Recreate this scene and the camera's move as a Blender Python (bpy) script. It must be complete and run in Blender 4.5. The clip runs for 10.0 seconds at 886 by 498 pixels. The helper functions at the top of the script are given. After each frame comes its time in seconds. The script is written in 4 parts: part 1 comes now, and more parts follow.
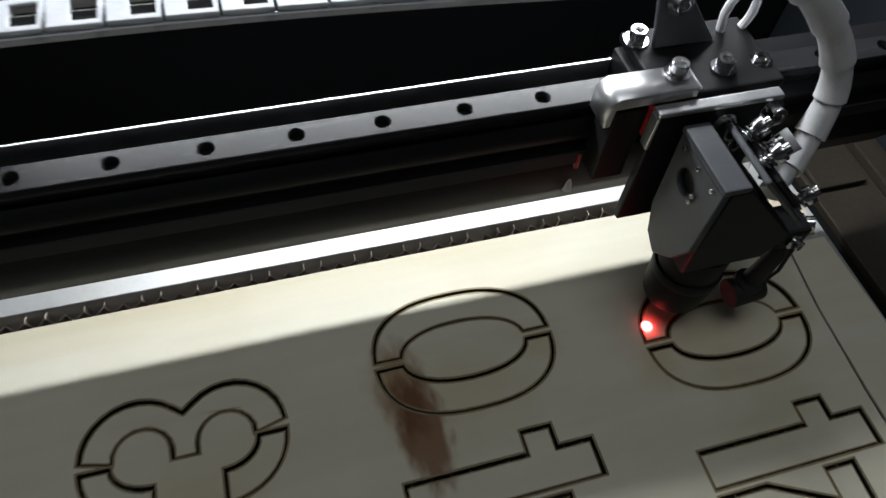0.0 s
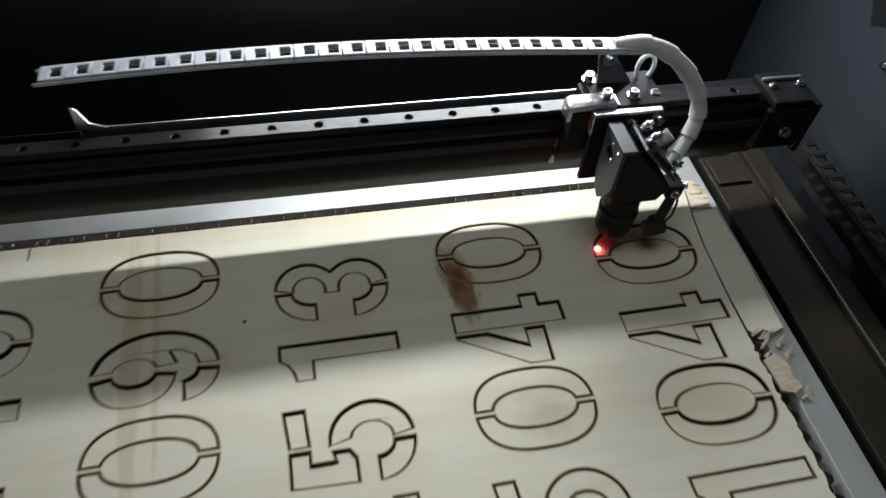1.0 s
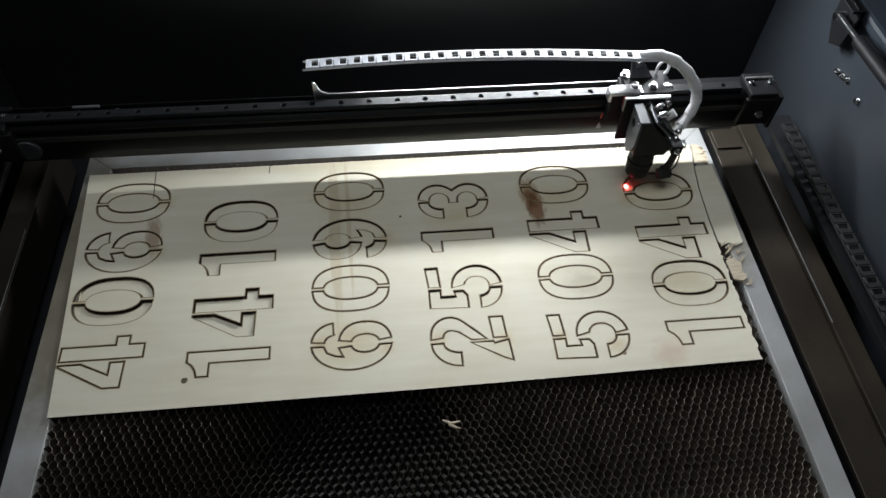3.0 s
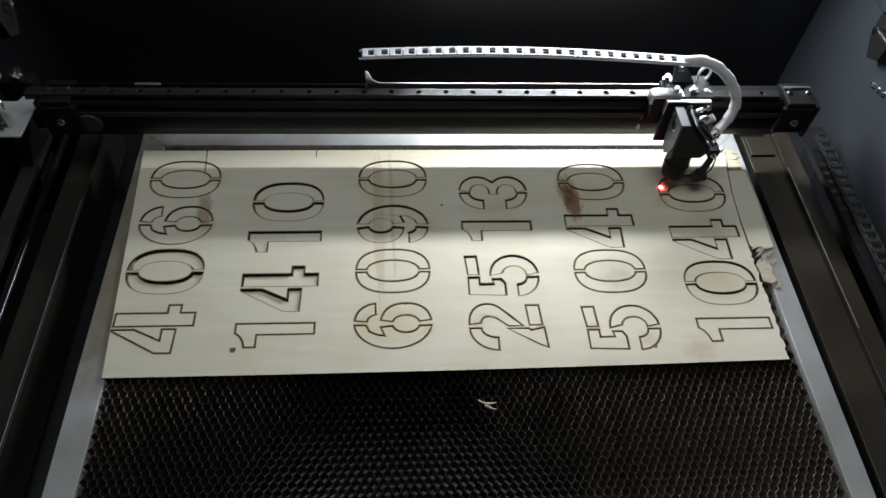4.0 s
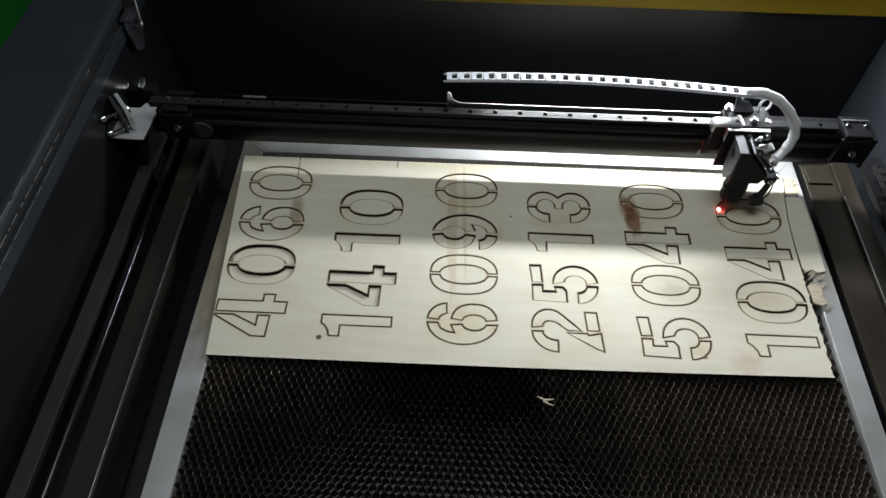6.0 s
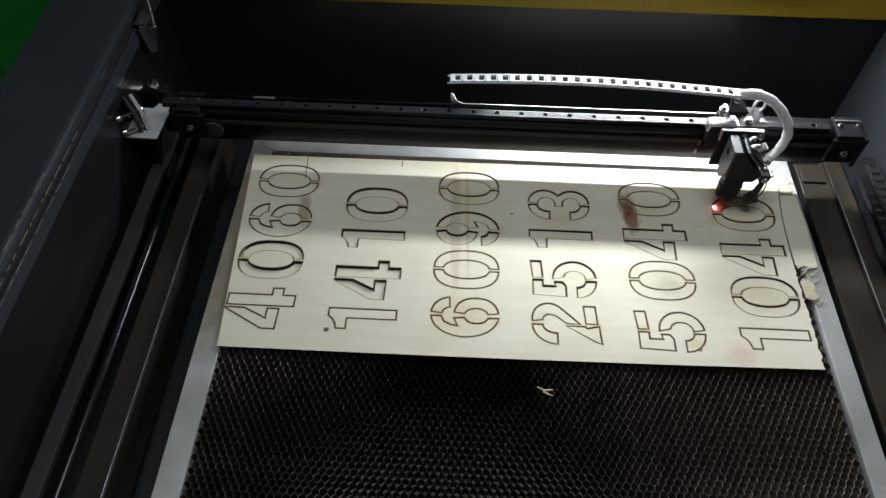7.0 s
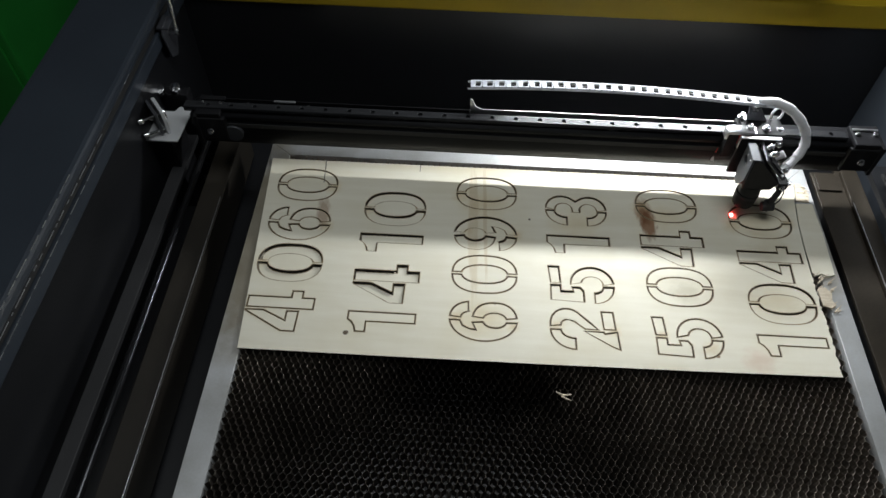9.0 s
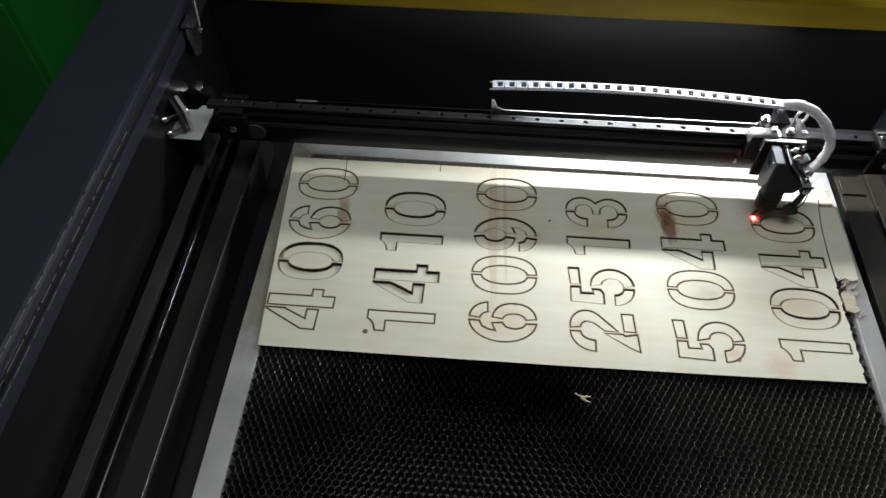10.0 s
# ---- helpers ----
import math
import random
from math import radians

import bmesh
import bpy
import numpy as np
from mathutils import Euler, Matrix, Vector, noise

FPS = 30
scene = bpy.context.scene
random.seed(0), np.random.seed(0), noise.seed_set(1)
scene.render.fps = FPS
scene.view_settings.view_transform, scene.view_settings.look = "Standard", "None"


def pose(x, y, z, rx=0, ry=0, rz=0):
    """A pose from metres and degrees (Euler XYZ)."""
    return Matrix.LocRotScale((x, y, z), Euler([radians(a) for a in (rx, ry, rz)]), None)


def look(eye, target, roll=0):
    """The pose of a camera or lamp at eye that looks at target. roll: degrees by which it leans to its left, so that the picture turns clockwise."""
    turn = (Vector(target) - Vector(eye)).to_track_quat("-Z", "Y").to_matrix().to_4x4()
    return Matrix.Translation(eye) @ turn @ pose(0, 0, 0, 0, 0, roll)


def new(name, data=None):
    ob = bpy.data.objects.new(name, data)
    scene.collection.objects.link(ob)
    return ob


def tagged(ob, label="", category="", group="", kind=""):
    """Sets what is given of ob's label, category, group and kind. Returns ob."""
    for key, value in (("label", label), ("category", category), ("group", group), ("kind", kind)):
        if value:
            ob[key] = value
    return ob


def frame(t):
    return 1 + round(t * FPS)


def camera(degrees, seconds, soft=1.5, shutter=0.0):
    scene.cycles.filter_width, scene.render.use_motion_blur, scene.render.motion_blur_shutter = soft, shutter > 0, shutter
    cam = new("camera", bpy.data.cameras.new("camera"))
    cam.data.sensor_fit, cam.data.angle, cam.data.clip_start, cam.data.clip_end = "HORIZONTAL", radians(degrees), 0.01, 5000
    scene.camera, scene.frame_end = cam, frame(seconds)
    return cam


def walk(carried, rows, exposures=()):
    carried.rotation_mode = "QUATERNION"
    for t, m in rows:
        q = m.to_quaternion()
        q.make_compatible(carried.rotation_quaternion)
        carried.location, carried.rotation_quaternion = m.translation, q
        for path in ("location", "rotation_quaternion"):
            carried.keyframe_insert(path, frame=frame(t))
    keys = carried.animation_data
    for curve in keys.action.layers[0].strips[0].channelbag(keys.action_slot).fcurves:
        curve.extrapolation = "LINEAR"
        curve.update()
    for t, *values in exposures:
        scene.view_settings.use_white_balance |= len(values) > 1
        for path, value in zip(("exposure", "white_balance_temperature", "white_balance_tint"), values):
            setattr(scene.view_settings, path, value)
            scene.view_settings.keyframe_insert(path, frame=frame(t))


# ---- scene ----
cam = camera(64.0, 10.0, shutter=0.3)
PATH = [
    (0, (0.42, 0.079, 0.356), (0.829, 1.137, -1.292), 6.7),
    (0.5, (0.386, -0.005, 0.43), (0.75, 1.111, -1.189), 5.6),
    (1, (0.343, -0.165, 0.527), (0.684, 1.056, -1.021), 5.6),
    (1.5, (0.3, -0.283, 0.646), (0.527, 0.95, -0.913), 3.1),
    (2, (0.264, -0.377, 0.735), (0.414, 0.762, -0.902), 1.8),
    (3.5, (0.251, -0.446, 0.797), (0.389, 0.73, -0.815), 2.9),
    (4, (0.209, -0.467, 0.807), (0.332, 0.702, -0.811), 4.3),
    (4.5, (0.196, -0.479, 0.823), (0.263, 0.703, -0.788), 3.3),
    (5, (0.2, -0.492, 0.843), (0.231, 0.711, -0.754), 2.3),
    (5.5, (0.183, -0.507, 0.86), (0.174, 0.683, -0.747), 1.8),
    (7, (0.185, -0.552, 0.902), (0.144, 0.64, -0.703), 0.9),
    (7.5, (0.183, -0.554, 0.901), (0.143, 0.636, -0.707), 1.0),
    (8, (0.17, -0.558, 0.902), (0.127, 0.644, -0.696), 1.1),
    (8.5, (0.162, -0.559, 0.904), (0.111, 0.649, -0.688), 1.1),
    (9, (0.161, -0.559, 0.905), (0.111, 0.647, -0.69), 1.1),
    (9.5, (0.155, -0.56, 0.903), (0.105, 0.649, -0.689), 1.2),
    (10, (0.151, -0.561, 0.905), (0.063, 0.644, -0.689), 0.3),
]
# the camera's own exposure: darker while it is close to the lit sheet
EXPOSURES = [(0.0, -1.2), (0.5, -1.12), (1.0, -0.95), (1.5, -0.6), (2.0, -0.4), (3.5, -0.40), (5.5, -0.22), (7.0, -0.08), (10.0, -0.08)]
walk(cam, [(t, look(eye, target, roll)) for t, eye, target, roll in PATH], EXPOSURES)

# ---- light ----
world = bpy.data.worlds.new("world")
scene.world = world
world.use_nodes = True
world.node_tree.nodes["Background"].inputs[0].default_value = (0.30, 0.36, 0.45, 1)
world.node_tree.nodes["Background"].inputs[1].default_value = 0.03


def area(name, m, sx, sy, watts, colour):
    d = bpy.data.lights.new(name, "AREA")
    d.shape, d.size, d.size_y, d.energy, d.color = "RECTANGLE", sx, sy, watts, colour
    o = new(name, d)
    o.matrix_world = m
    return o


# the white strip lamp under the raised lid, behind the gantry
area("strip_light", look((0.495, 0.502, 0.286), (0.48, 0.05, 0.0)), 0.52, 0.030, 8.0, (0.93, 0.97, 1.0))
# unseen panel under the workshop's ceiling, added above the bed as fill
area("ceiling_fill", pose(0.30, 0.05, 1.93), 1.2, 0.7, 13.0, (0.93, 0.98, 1.0))


# ---- materials ----
def mat(name, col, rough=0.5, metal=0.0, col2=None, scale=30.0, fine=400.0, bump=0.0, stretch=(1, 1, 1), rough_var=0.12, spec=0.5, mix=0.5, island=0.0):
    m = bpy.data.materials.new(name)
    m.use_nodes = True
    nt = m.node_tree
    b = nt.nodes["Principled BSDF"]
    b.inputs["Metallic"].default_value = metal
    b.inputs["Specular IOR Level"].default_value = spec
    tc = nt.nodes.new("ShaderNodeTexCoord")
    mp = nt.nodes.new("ShaderNodeMapping")
    mp.inputs["Scale"].default_value = stretch
    nt.links.new(tc.outputs["Object"], mp.inputs[0])
    n1 = nt.nodes.new("ShaderNodeTexNoise")
    n1.inputs["Scale"].default_value, n1.inputs["Detail"].default_value = scale, 5
    n2 = nt.nodes.new("ShaderNodeTexNoise")
    n2.inputs["Scale"].default_value, n2.inputs["Detail"].default_value = fine, 3
    nt.links.new(mp.outputs[0], n1.inputs[0])
    nt.links.new(mp.outputs[0], n2.inputs[0])
    add = nt.nodes.new("ShaderNodeMath")
    add.operation = "MULTIPLY_ADD"
    add.inputs[1].default_value = 0.4
    nt.links.new(n2.outputs[0], add.inputs[0])
    nt.links.new(n1.outputs[0], add.inputs[2])
    ramp = nt.nodes.new("ShaderNodeValToRGB")
    ramp.color_ramp.elements[0].position, ramp.color_ramp.elements[1].position = 0.45, 0.95
    c2 = col2 or tuple(c * 0.72 for c in col)
    ramp.color_ramp.elements[0].color, ramp.color_ramp.elements[1].color = (*c2, 1), (*col, 1)
    nt.links.new(add.outputs[0], ramp.inputs[0])
    out = ramp.outputs[0]
    if island:
        oi = nt.nodes.new("ShaderNodeObjectInfo")
        hs = nt.nodes.new("ShaderNodeHueSaturation")
        ma = nt.nodes.new("ShaderNodeMath")
        ma.operation = "MULTIPLY_ADD"
        ma.inputs[1].default_value, ma.inputs[2].default_value = island, 1 - island / 2
        nt.links.new(oi.outputs["Random"], ma.inputs[0])
        nt.links.new(ma.outputs[0], hs.inputs["Value"])
        nt.links.new(out, hs.inputs["Color"])
        out = hs.outputs[0]
    nt.links.new(out, b.inputs["Base Color"])
    mr = nt.nodes.new("ShaderNodeMapRange")
    mr.inputs["To Min"].default_value, mr.inputs["To Max"].default_value = max(0.03, rough - rough_var), min(1, rough + rough_var)
    nt.links.new(n1.outputs[0], mr.inputs["Value"])
    nt.links.new(mr.outputs[0], b.inputs["Roughness"])
    if bump:
        bp = nt.nodes.new("ShaderNodeBump")
        bp.inputs["Strength"].default_value, bp.inputs["Distance"].default_value = 0.5, bump
        nt.links.new(add.outputs[0], bp.inputs["Height"])
        nt.links.new(bp.outputs[0], b.inputs["Normal"])
    return m


M_SLATE = mat("slate_powder_coat", (0.036, 0.045, 0.058), 0.32, 0, (0.031, 0.038, 0.049), 6, 900, 0.0002)
M_INNER = mat("blue_grey_powder_coat", (0.046, 0.053, 0.064), 0.4, 0, (0.037, 0.044, 0.053), 6, 900, 0.0002)
M_BLACK = mat("black_powder_coat", (0.014, 0.0145, 0.0165), 0.30, 0, (0.011, 0.0115, 0.013), 9, 900, 0, (1, 1, 1), 0.02)
M_GREYSTRIP = mat("dull_grey_steel", (0.032, 0.032, 0.034), 0.5, 0.1, (0.022, 0.022, 0.023), 8, 500)
# copy of the brown steel, darkened to paint shade on the left beam
M_PAN_SHADE = mat("brown_steel_shaded", (0.024, 0.019, 0.013), 0.5, 0.1, (0.012, 0.010, 0.007), 8, 300)
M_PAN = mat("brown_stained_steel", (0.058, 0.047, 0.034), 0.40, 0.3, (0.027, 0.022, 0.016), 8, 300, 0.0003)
M_YELLOW = mat("yellow_paint", (0.44, 0.31, 0.008), 0.5, 0, (0.36, 0.25, 0.007), 7, 600, 0.0002)
M_ALU = mat("brushed_aluminium", (0.60, 0.61, 0.62), 0.42, 0.4, (0.48, 0.48, 0.465), 22, 320, 0.0001)
M_ALUB = mat("bare_aluminium_plate", (0.75, 0.76, 0.78), 0.33, 0.9, (0.6, 0.6, 0.62), 40, 500)
M_STEEL = mat("rail_steel", (0.026, 0.027, 0.029), 0.26, 0.0, (0.018, 0.0185, 0.02), 20, 500, 0, (1, 8, 8), 0.06, 0.16)
M_CHROME = mat("bright_screw_steel", (0.8, 0.8, 0.82), 0.18, 1.0, (0.65, 0.65, 0.66), 200, 900, 0, (1, 1, 1), 0.05)
M_ANOD = mat("black_anodised_aluminium", (0.010, 0.010, 0.0115), 0.55, 0.0, (0.007, 0.007, 0.008), 30, 900, 0, (1, 1, 1), 0.08, 0.2)
M_GREYANOD = mat("grey_anodised_aluminium", (0.085, 0.09, 0.10), 0.4, 0.4, (0.05, 0.05, 0.058), 30, 900)
M_PLATE = mat("milled_aluminium_plate", (0.66, 0.67, 0.68), 0.45, 0.3, (0.55, 0.56, 0.57), 40, 500)
M_GLOSSROD = mat("oiled_dark_rod", (0.05, 0.05, 0.055), 0.2, 0.8, (0.035, 0.035, 0.038), 30, 600)
M_HEADGREY = mat("matt_grey_anodised", (0.065, 0.068, 0.078), 0.5, 0.2, (0.045, 0.047, 0.054), 40, 900)
M_RUBBER = mat("black_rubber", (0.018, 0.018, 0.018), 0.7, 0, (0.01, 0.01, 0.01), 60, 900)
M_CHAIN = mat("white_nylon_chain", (0.72, 0.74, 0.8), 0.45, 0, (0.55, 0.57, 0.64), 60, 700, 0, (1, 1, 1), 0.1, 0.5, 0.5, 0.12)
M_HOSE = mat("translucent_hose", (0.78, 0.78, 0.8), 0.4, 0, (0.6, 0.6, 0.62), 60, 700)
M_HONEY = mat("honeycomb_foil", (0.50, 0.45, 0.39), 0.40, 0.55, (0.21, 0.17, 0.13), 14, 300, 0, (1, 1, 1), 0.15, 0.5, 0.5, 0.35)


def smoke_and_shade(m, spots, tint=(0.10, 0.08, 0.07)):
    """Smoke stains and painted-in shade, each at its own place."""
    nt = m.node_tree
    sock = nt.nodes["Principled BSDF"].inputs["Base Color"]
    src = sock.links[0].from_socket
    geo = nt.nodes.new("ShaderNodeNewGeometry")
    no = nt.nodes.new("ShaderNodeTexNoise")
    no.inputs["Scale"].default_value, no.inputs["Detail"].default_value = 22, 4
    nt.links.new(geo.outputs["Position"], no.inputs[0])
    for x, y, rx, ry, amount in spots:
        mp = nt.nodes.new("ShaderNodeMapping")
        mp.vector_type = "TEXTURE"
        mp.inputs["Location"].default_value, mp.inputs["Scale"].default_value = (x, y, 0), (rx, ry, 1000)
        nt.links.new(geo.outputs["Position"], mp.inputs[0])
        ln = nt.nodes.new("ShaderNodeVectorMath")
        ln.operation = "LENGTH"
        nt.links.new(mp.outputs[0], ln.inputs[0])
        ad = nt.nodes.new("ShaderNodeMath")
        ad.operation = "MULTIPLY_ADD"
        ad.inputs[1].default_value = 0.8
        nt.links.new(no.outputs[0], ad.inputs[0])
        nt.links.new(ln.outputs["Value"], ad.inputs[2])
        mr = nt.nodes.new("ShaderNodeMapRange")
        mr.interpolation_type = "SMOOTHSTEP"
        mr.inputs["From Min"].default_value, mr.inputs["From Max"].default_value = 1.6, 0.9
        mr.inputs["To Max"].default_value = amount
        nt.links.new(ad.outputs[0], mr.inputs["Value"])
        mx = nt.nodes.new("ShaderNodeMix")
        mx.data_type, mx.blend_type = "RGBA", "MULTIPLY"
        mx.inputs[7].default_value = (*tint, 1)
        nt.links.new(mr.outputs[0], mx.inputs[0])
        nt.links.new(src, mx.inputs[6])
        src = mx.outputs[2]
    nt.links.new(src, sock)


# first and last spot paint the sheet's shade, the middle one is smoke
smoke_and_shade(M_HONEY, ((0.19, -0.105, 0.15, 0.07, 0.95), (0.10, -0.24, 0.36, 0.26, 0.72), (0.60, -0.06, 0.25, 0.035, 0.6)))
smoke_and_shade(M_ALU, ((-0.165, 0.13, 0.05, 0.24, 0.8), (0.745, 0.16, 0.03, 0.10, 0.5)), (0.50, 0.42, 0.27))
M_CHAR = mat("charred_wood", (0.045, 0.03, 0.02), 0.8, 0, (0.012, 0.009, 0.007), 120, 900)
M_SPLIT = mat("torn_wood", (0.76, 0.68, 0.55), 0.8, 0, (0.55, 0.45, 0.32), 60, 500, 0.0008, (1, 5, 1))
M_FLOOR = mat("workshop_concrete", (0.16, 0.155, 0.145), 0.7, 0, (0.10, 0.10, 0.09), 3, 60, 0.001)
M_WALLP = mat("workshop_plaster", (0.42, 0.43, 0.43), 0.8, 0, (0.36, 0.37, 0.37), 2, 50, 0.001)
M_GREEN = mat("green_paint", (0.03, 0.36, 0.05), 0.4, 0, (0.02, 0.26, 0.035), 5, 200)
M_RED = mat("red_plastic", (0.6, 0.02, 0.02), 0.4, 0)


def ply():
    m = mat("birch_plywood", (0.825, 0.79, 0.665), 0.62, 0, (0.75, 0.705, 0.57), 5, 160, 0.0001, (1.6, 14, 1), 0.08, 0.3)
    nt = m.node_tree
    b = nt.nodes["Principled BSDF"]
    base = b.inputs["Base Color"].links[0].from_socket
    tc = nt.nodes.new("ShaderNodeTexCoord")

    def patch(x, y, rx, ry, col, amount, src, rot=0.0, hard=0.5):
        mp = nt.nodes.new("ShaderNodeMapping")
        mp.vector_type = "TEXTURE"
        mp.inputs["Location"].default_value = (x, y, 0)
        mp.inputs["Rotation"].default_value = (0, 0, radians(rot))
        mp.inputs["Scale"].default_value = (rx, ry, 1000)
        nt.links.new(tc.outputs["Object"], mp.inputs[0])
        no = nt.nodes.new("ShaderNodeTexNoise")
        no.inputs["Scale"].default_value = 2.2
        nt.links.new(mp.outputs[0], no.inputs[0])
        ln = nt.nodes.new("ShaderNodeVectorMath")
        ln.operation = "LENGTH"
        nt.links.new(mp.outputs[0], ln.inputs[0])
        ad = nt.nodes.new("ShaderNodeMath")
        ad.operation = "MULTIPLY_ADD"
        ad.inputs[1].default_value = 0.9
        nt.links.new(no.outputs[0], ad.inputs[0])
        nt.links.new(ln.outputs["Value"], ad.inputs[2])
        mr = nt.nodes.new("ShaderNodeMapRange")
        mr.interpolation_type = "SMOOTHSTEP"
        mr.inputs["From Min"].default_value, mr.inputs["From Max"].default_value = 1.45, 1.45 - hard
        mr.inputs["To Max"].default_value = amount
        nt.links.new(ad.outputs[0], mr.inputs["Value"])
        mx = nt.nodes.new("ShaderNodeMix")
        mx.data_type = "RGBA"
        mx.blend_type = "MULTIPLY"
        nt.links.new(mr.outputs[0], mx.inputs[0])
        nt.links.new(src, mx.inputs[6])
        mx.inputs[7].default_value = (*col, 1)
        return mx.outputs[2]

    brown = (0.33, 0.17, 0.10)
    s = base
    s = patch(0.468, 0.202, 0.017, 0.040, brown, 0.9, s, 4, 0.5)
    s = patch(0.462, 0.226, 0.018, 0.036, (0.5, 0.33, 0.22), 0.8, s, 4, 0.6)
    s = patch(-0.070, 0.190, 0.014, 0.038, brown, 0.6, s, 8, 0.6)
    s = patch(0.180, 0.17, 0.011, 0.15, (0.74, 0.64, 0.50), 0.5, s, 2, 0.4)
    s = patch(0.199, 0.19, 0.004, 0.14, (0.76, 0.66, 0.52), 0.5, s, 2, 0.4)
    s = patch(0.51, 0.068, 0.035, 0.03, (0.72, 0.70, 0.64), 0.6, s, 0, 0.9)
    s = patch(0.66, 0.165, 0.05, 0.05, (0.82, 0.78, 0.70), 0.6, s, 0, 0.9)
    s = patch(0.60, -0.047, 0.035, 0.03, (0.86, 0.70, 0.68), 0.6, s, 0, 0.9)
    s = patch(-0.0015, -0.0375, 0.0048, 0.0042, (0.12, 0.09, 0.07), 0.95, s, 0, 0.3)
    s = patch(0.272, 0.196, 0.0022, 0.0022, (0.10, 0.07, 0.05), 0.95, s, 0, 0.3)
    s = patch(0.217, 0.027, 0.003, 0.002, (0.15, 0.1, 0.07), 0.9, s, 0, 0.3)
    s = patch(0.540, -0.043, 0.004, 0.003, (0.25, 0.15, 0.08), 0.9, s, 0, 0.3)
    s = patch(0.28, 0.302, 0.48, 0.02, (0.96, 0.91, 0.78), 0.6, s, 0, 0.9)
    for sx, sy in ((0.65, 0.215), (0.5, 0.215), (0.2, 0.225), (0.2, -0.0), (0.65, 0.06), (0.35, 0.19)):
        s = patch(sx, sy, 0.062, 0.045, (0.90, 0.83, 0.70), 0.75, s, 0, 1.0)
    for fx, fy, r in ((0.16, 0.0, 0.018), (0.245, -0.012, 0.016), (0.31, -0.005, 0.018), (0.395, -0.01, 0.016), (0.465, -0.012, 0.016), (0.535, -0.03, 0.02), (0.455, 0.235, 0.02), (0.545, 0.235, 0.02), (0.605, 0.205, 0.022), (0.70, 0.215, 0.02), (0.155, 0.24, 0.02), (0.25, 0.16, 0.018), (-0.06, 0.16, 0.02), (-0.06, 0.245, 0.022), (-0.15, 0.085, 0.018), (0.005, 0.2, 0.014), (0.17, 0.165, 0.016)):
        s = patch(fx, fy, r, r * 0.8, (0.80, 0.66, 0.45), 0.55, s, 20, 1.1)
    big = nt.nodes.new("ShaderNodeTexNoise")
    big.inputs["Scale"].default_value, big.inputs["Detail"].default_value = 9, 3
    nt.links.new(tc.outputs["Object"], big.inputs[0])
    mr = nt.nodes.new("ShaderNodeMapRange")
    mr.inputs["From Min"].default_value, mr.inputs["From Max"].default_value, mr.inputs["To Max"].default_value = 0.45, 0.75, 0.5
    nt.links.new(big.outputs[0], mr.inputs["Value"])
    mx = nt.nodes.new("ShaderNodeMix")
    mx.data_type, mx.blend_type = "RGBA", "MULTIPLY"
    nt.links.new(mr.outputs[0], mx.inputs[0])
    nt.links.new(s, mx.inputs[6])
    mx.inputs[7].default_value = (0.88, 0.84, 0.74, 1)
    nt.links.new(mx.outputs[2], b.inputs["Base Color"])
    return m


M_PLY = ply()
M_SCORCH = mat("scorched_plywood", (0.42, 0.33, 0.19), 0.7, 0, (0.19, 0.14, 0.075), 60, 400, 0.0001)


def glow(name, col, strength):
    m = bpy.data.materials.new(name)
    m.use_nodes = True
    b = m.node_tree.nodes["Principled BSDF"]
    b.inputs["Base Color"].default_value = (*col, 1)
    b.inputs["Emission Color"].default_value = (*col, 1)
    b.inputs["Emission Strength"].default_value = strength
    return m


M_SPOT = glow("laser_point", (1.0, 0.05, 0.05), 60)


# ---- mesh helpers ----
def link(name, bm, material, parent=None, label="", smooth=False):
    me = bpy.data.meshes.new(name)
    bm.to_mesh(me)
    bm.free()
    me.materials.append(material)
    if smooth:
        me.shade_smooth()
        me.set_sharp_from_angle(angle=radians(35))
    ob = new(name, me)
    if parent:
        ob.parent = parent
    if label:
        ob["label"] = label
    return ob


part = link


def empty(name, label, category, group="", kind="", at=(0, 0, 0)):
    ob = new(name)
    ob.location = at
    ob.empty_display_size = 0.02
    return tagged(ob, label, category, group, kind)


def thing(name, bm, material, label, category, group="", kind="", smooth=False):
    return tagged(link(name, bm, material, None, "", smooth), label, category, group, kind)


def bevel(bm, w, seg=2):
    if w > 0:
        bmesh.ops.bevel(bm, geom=[e for e in bm.edges if e.calc_face_angle(0) > 0.6], offset=w, segments=seg, profile=0.6, affect="EDGES", clamp_overlap=True)
    return bm


def box(x0, y0, z0, x1, y1, z1, b=0.001, m=None, bm=None):
    t = bmesh.new()
    bmesh.ops.create_cube(t, size=1)
    bmesh.ops.scale(t, vec=(x1 - x0, y1 - y0, z1 - z0), verts=t.verts)
    bmesh.ops.translate(t, vec=((x0 + x1) / 2, (y0 + y1) / 2, (z0 + z1) / 2), verts=t.verts)
    bevel(t, b)
    if m is not None:
        t.transform(m)
    return merge(bm, t)


def merge(bm, t):
    if bm is None:
        return t
    me = bpy.data.meshes.new("tmp")
    t.to_mesh(me)
    t.free()
    bm.from_mesh(me)
    bpy.data.meshes.remove(me)
    return bm


def cyl(p0, p1, r0, r1=None, seg=24, b=0.0, bm=None):
    p0, p1 = Vector(p0), Vector(p1)
    t = bmesh.new()
    bmesh.ops.create_cone(t, cap_ends=True, segments=seg, radius1=r0, radius2=r0 if r1 is None else r1, depth=(p1 - p0).length)
    bevel(t, b)
    t.transform(Matrix.Translation((p0 + p1) / 2) @ (p1 - p0).to_track_quat("Z", "Y").to_matrix().to_4x4())
    return merge(bm, t)


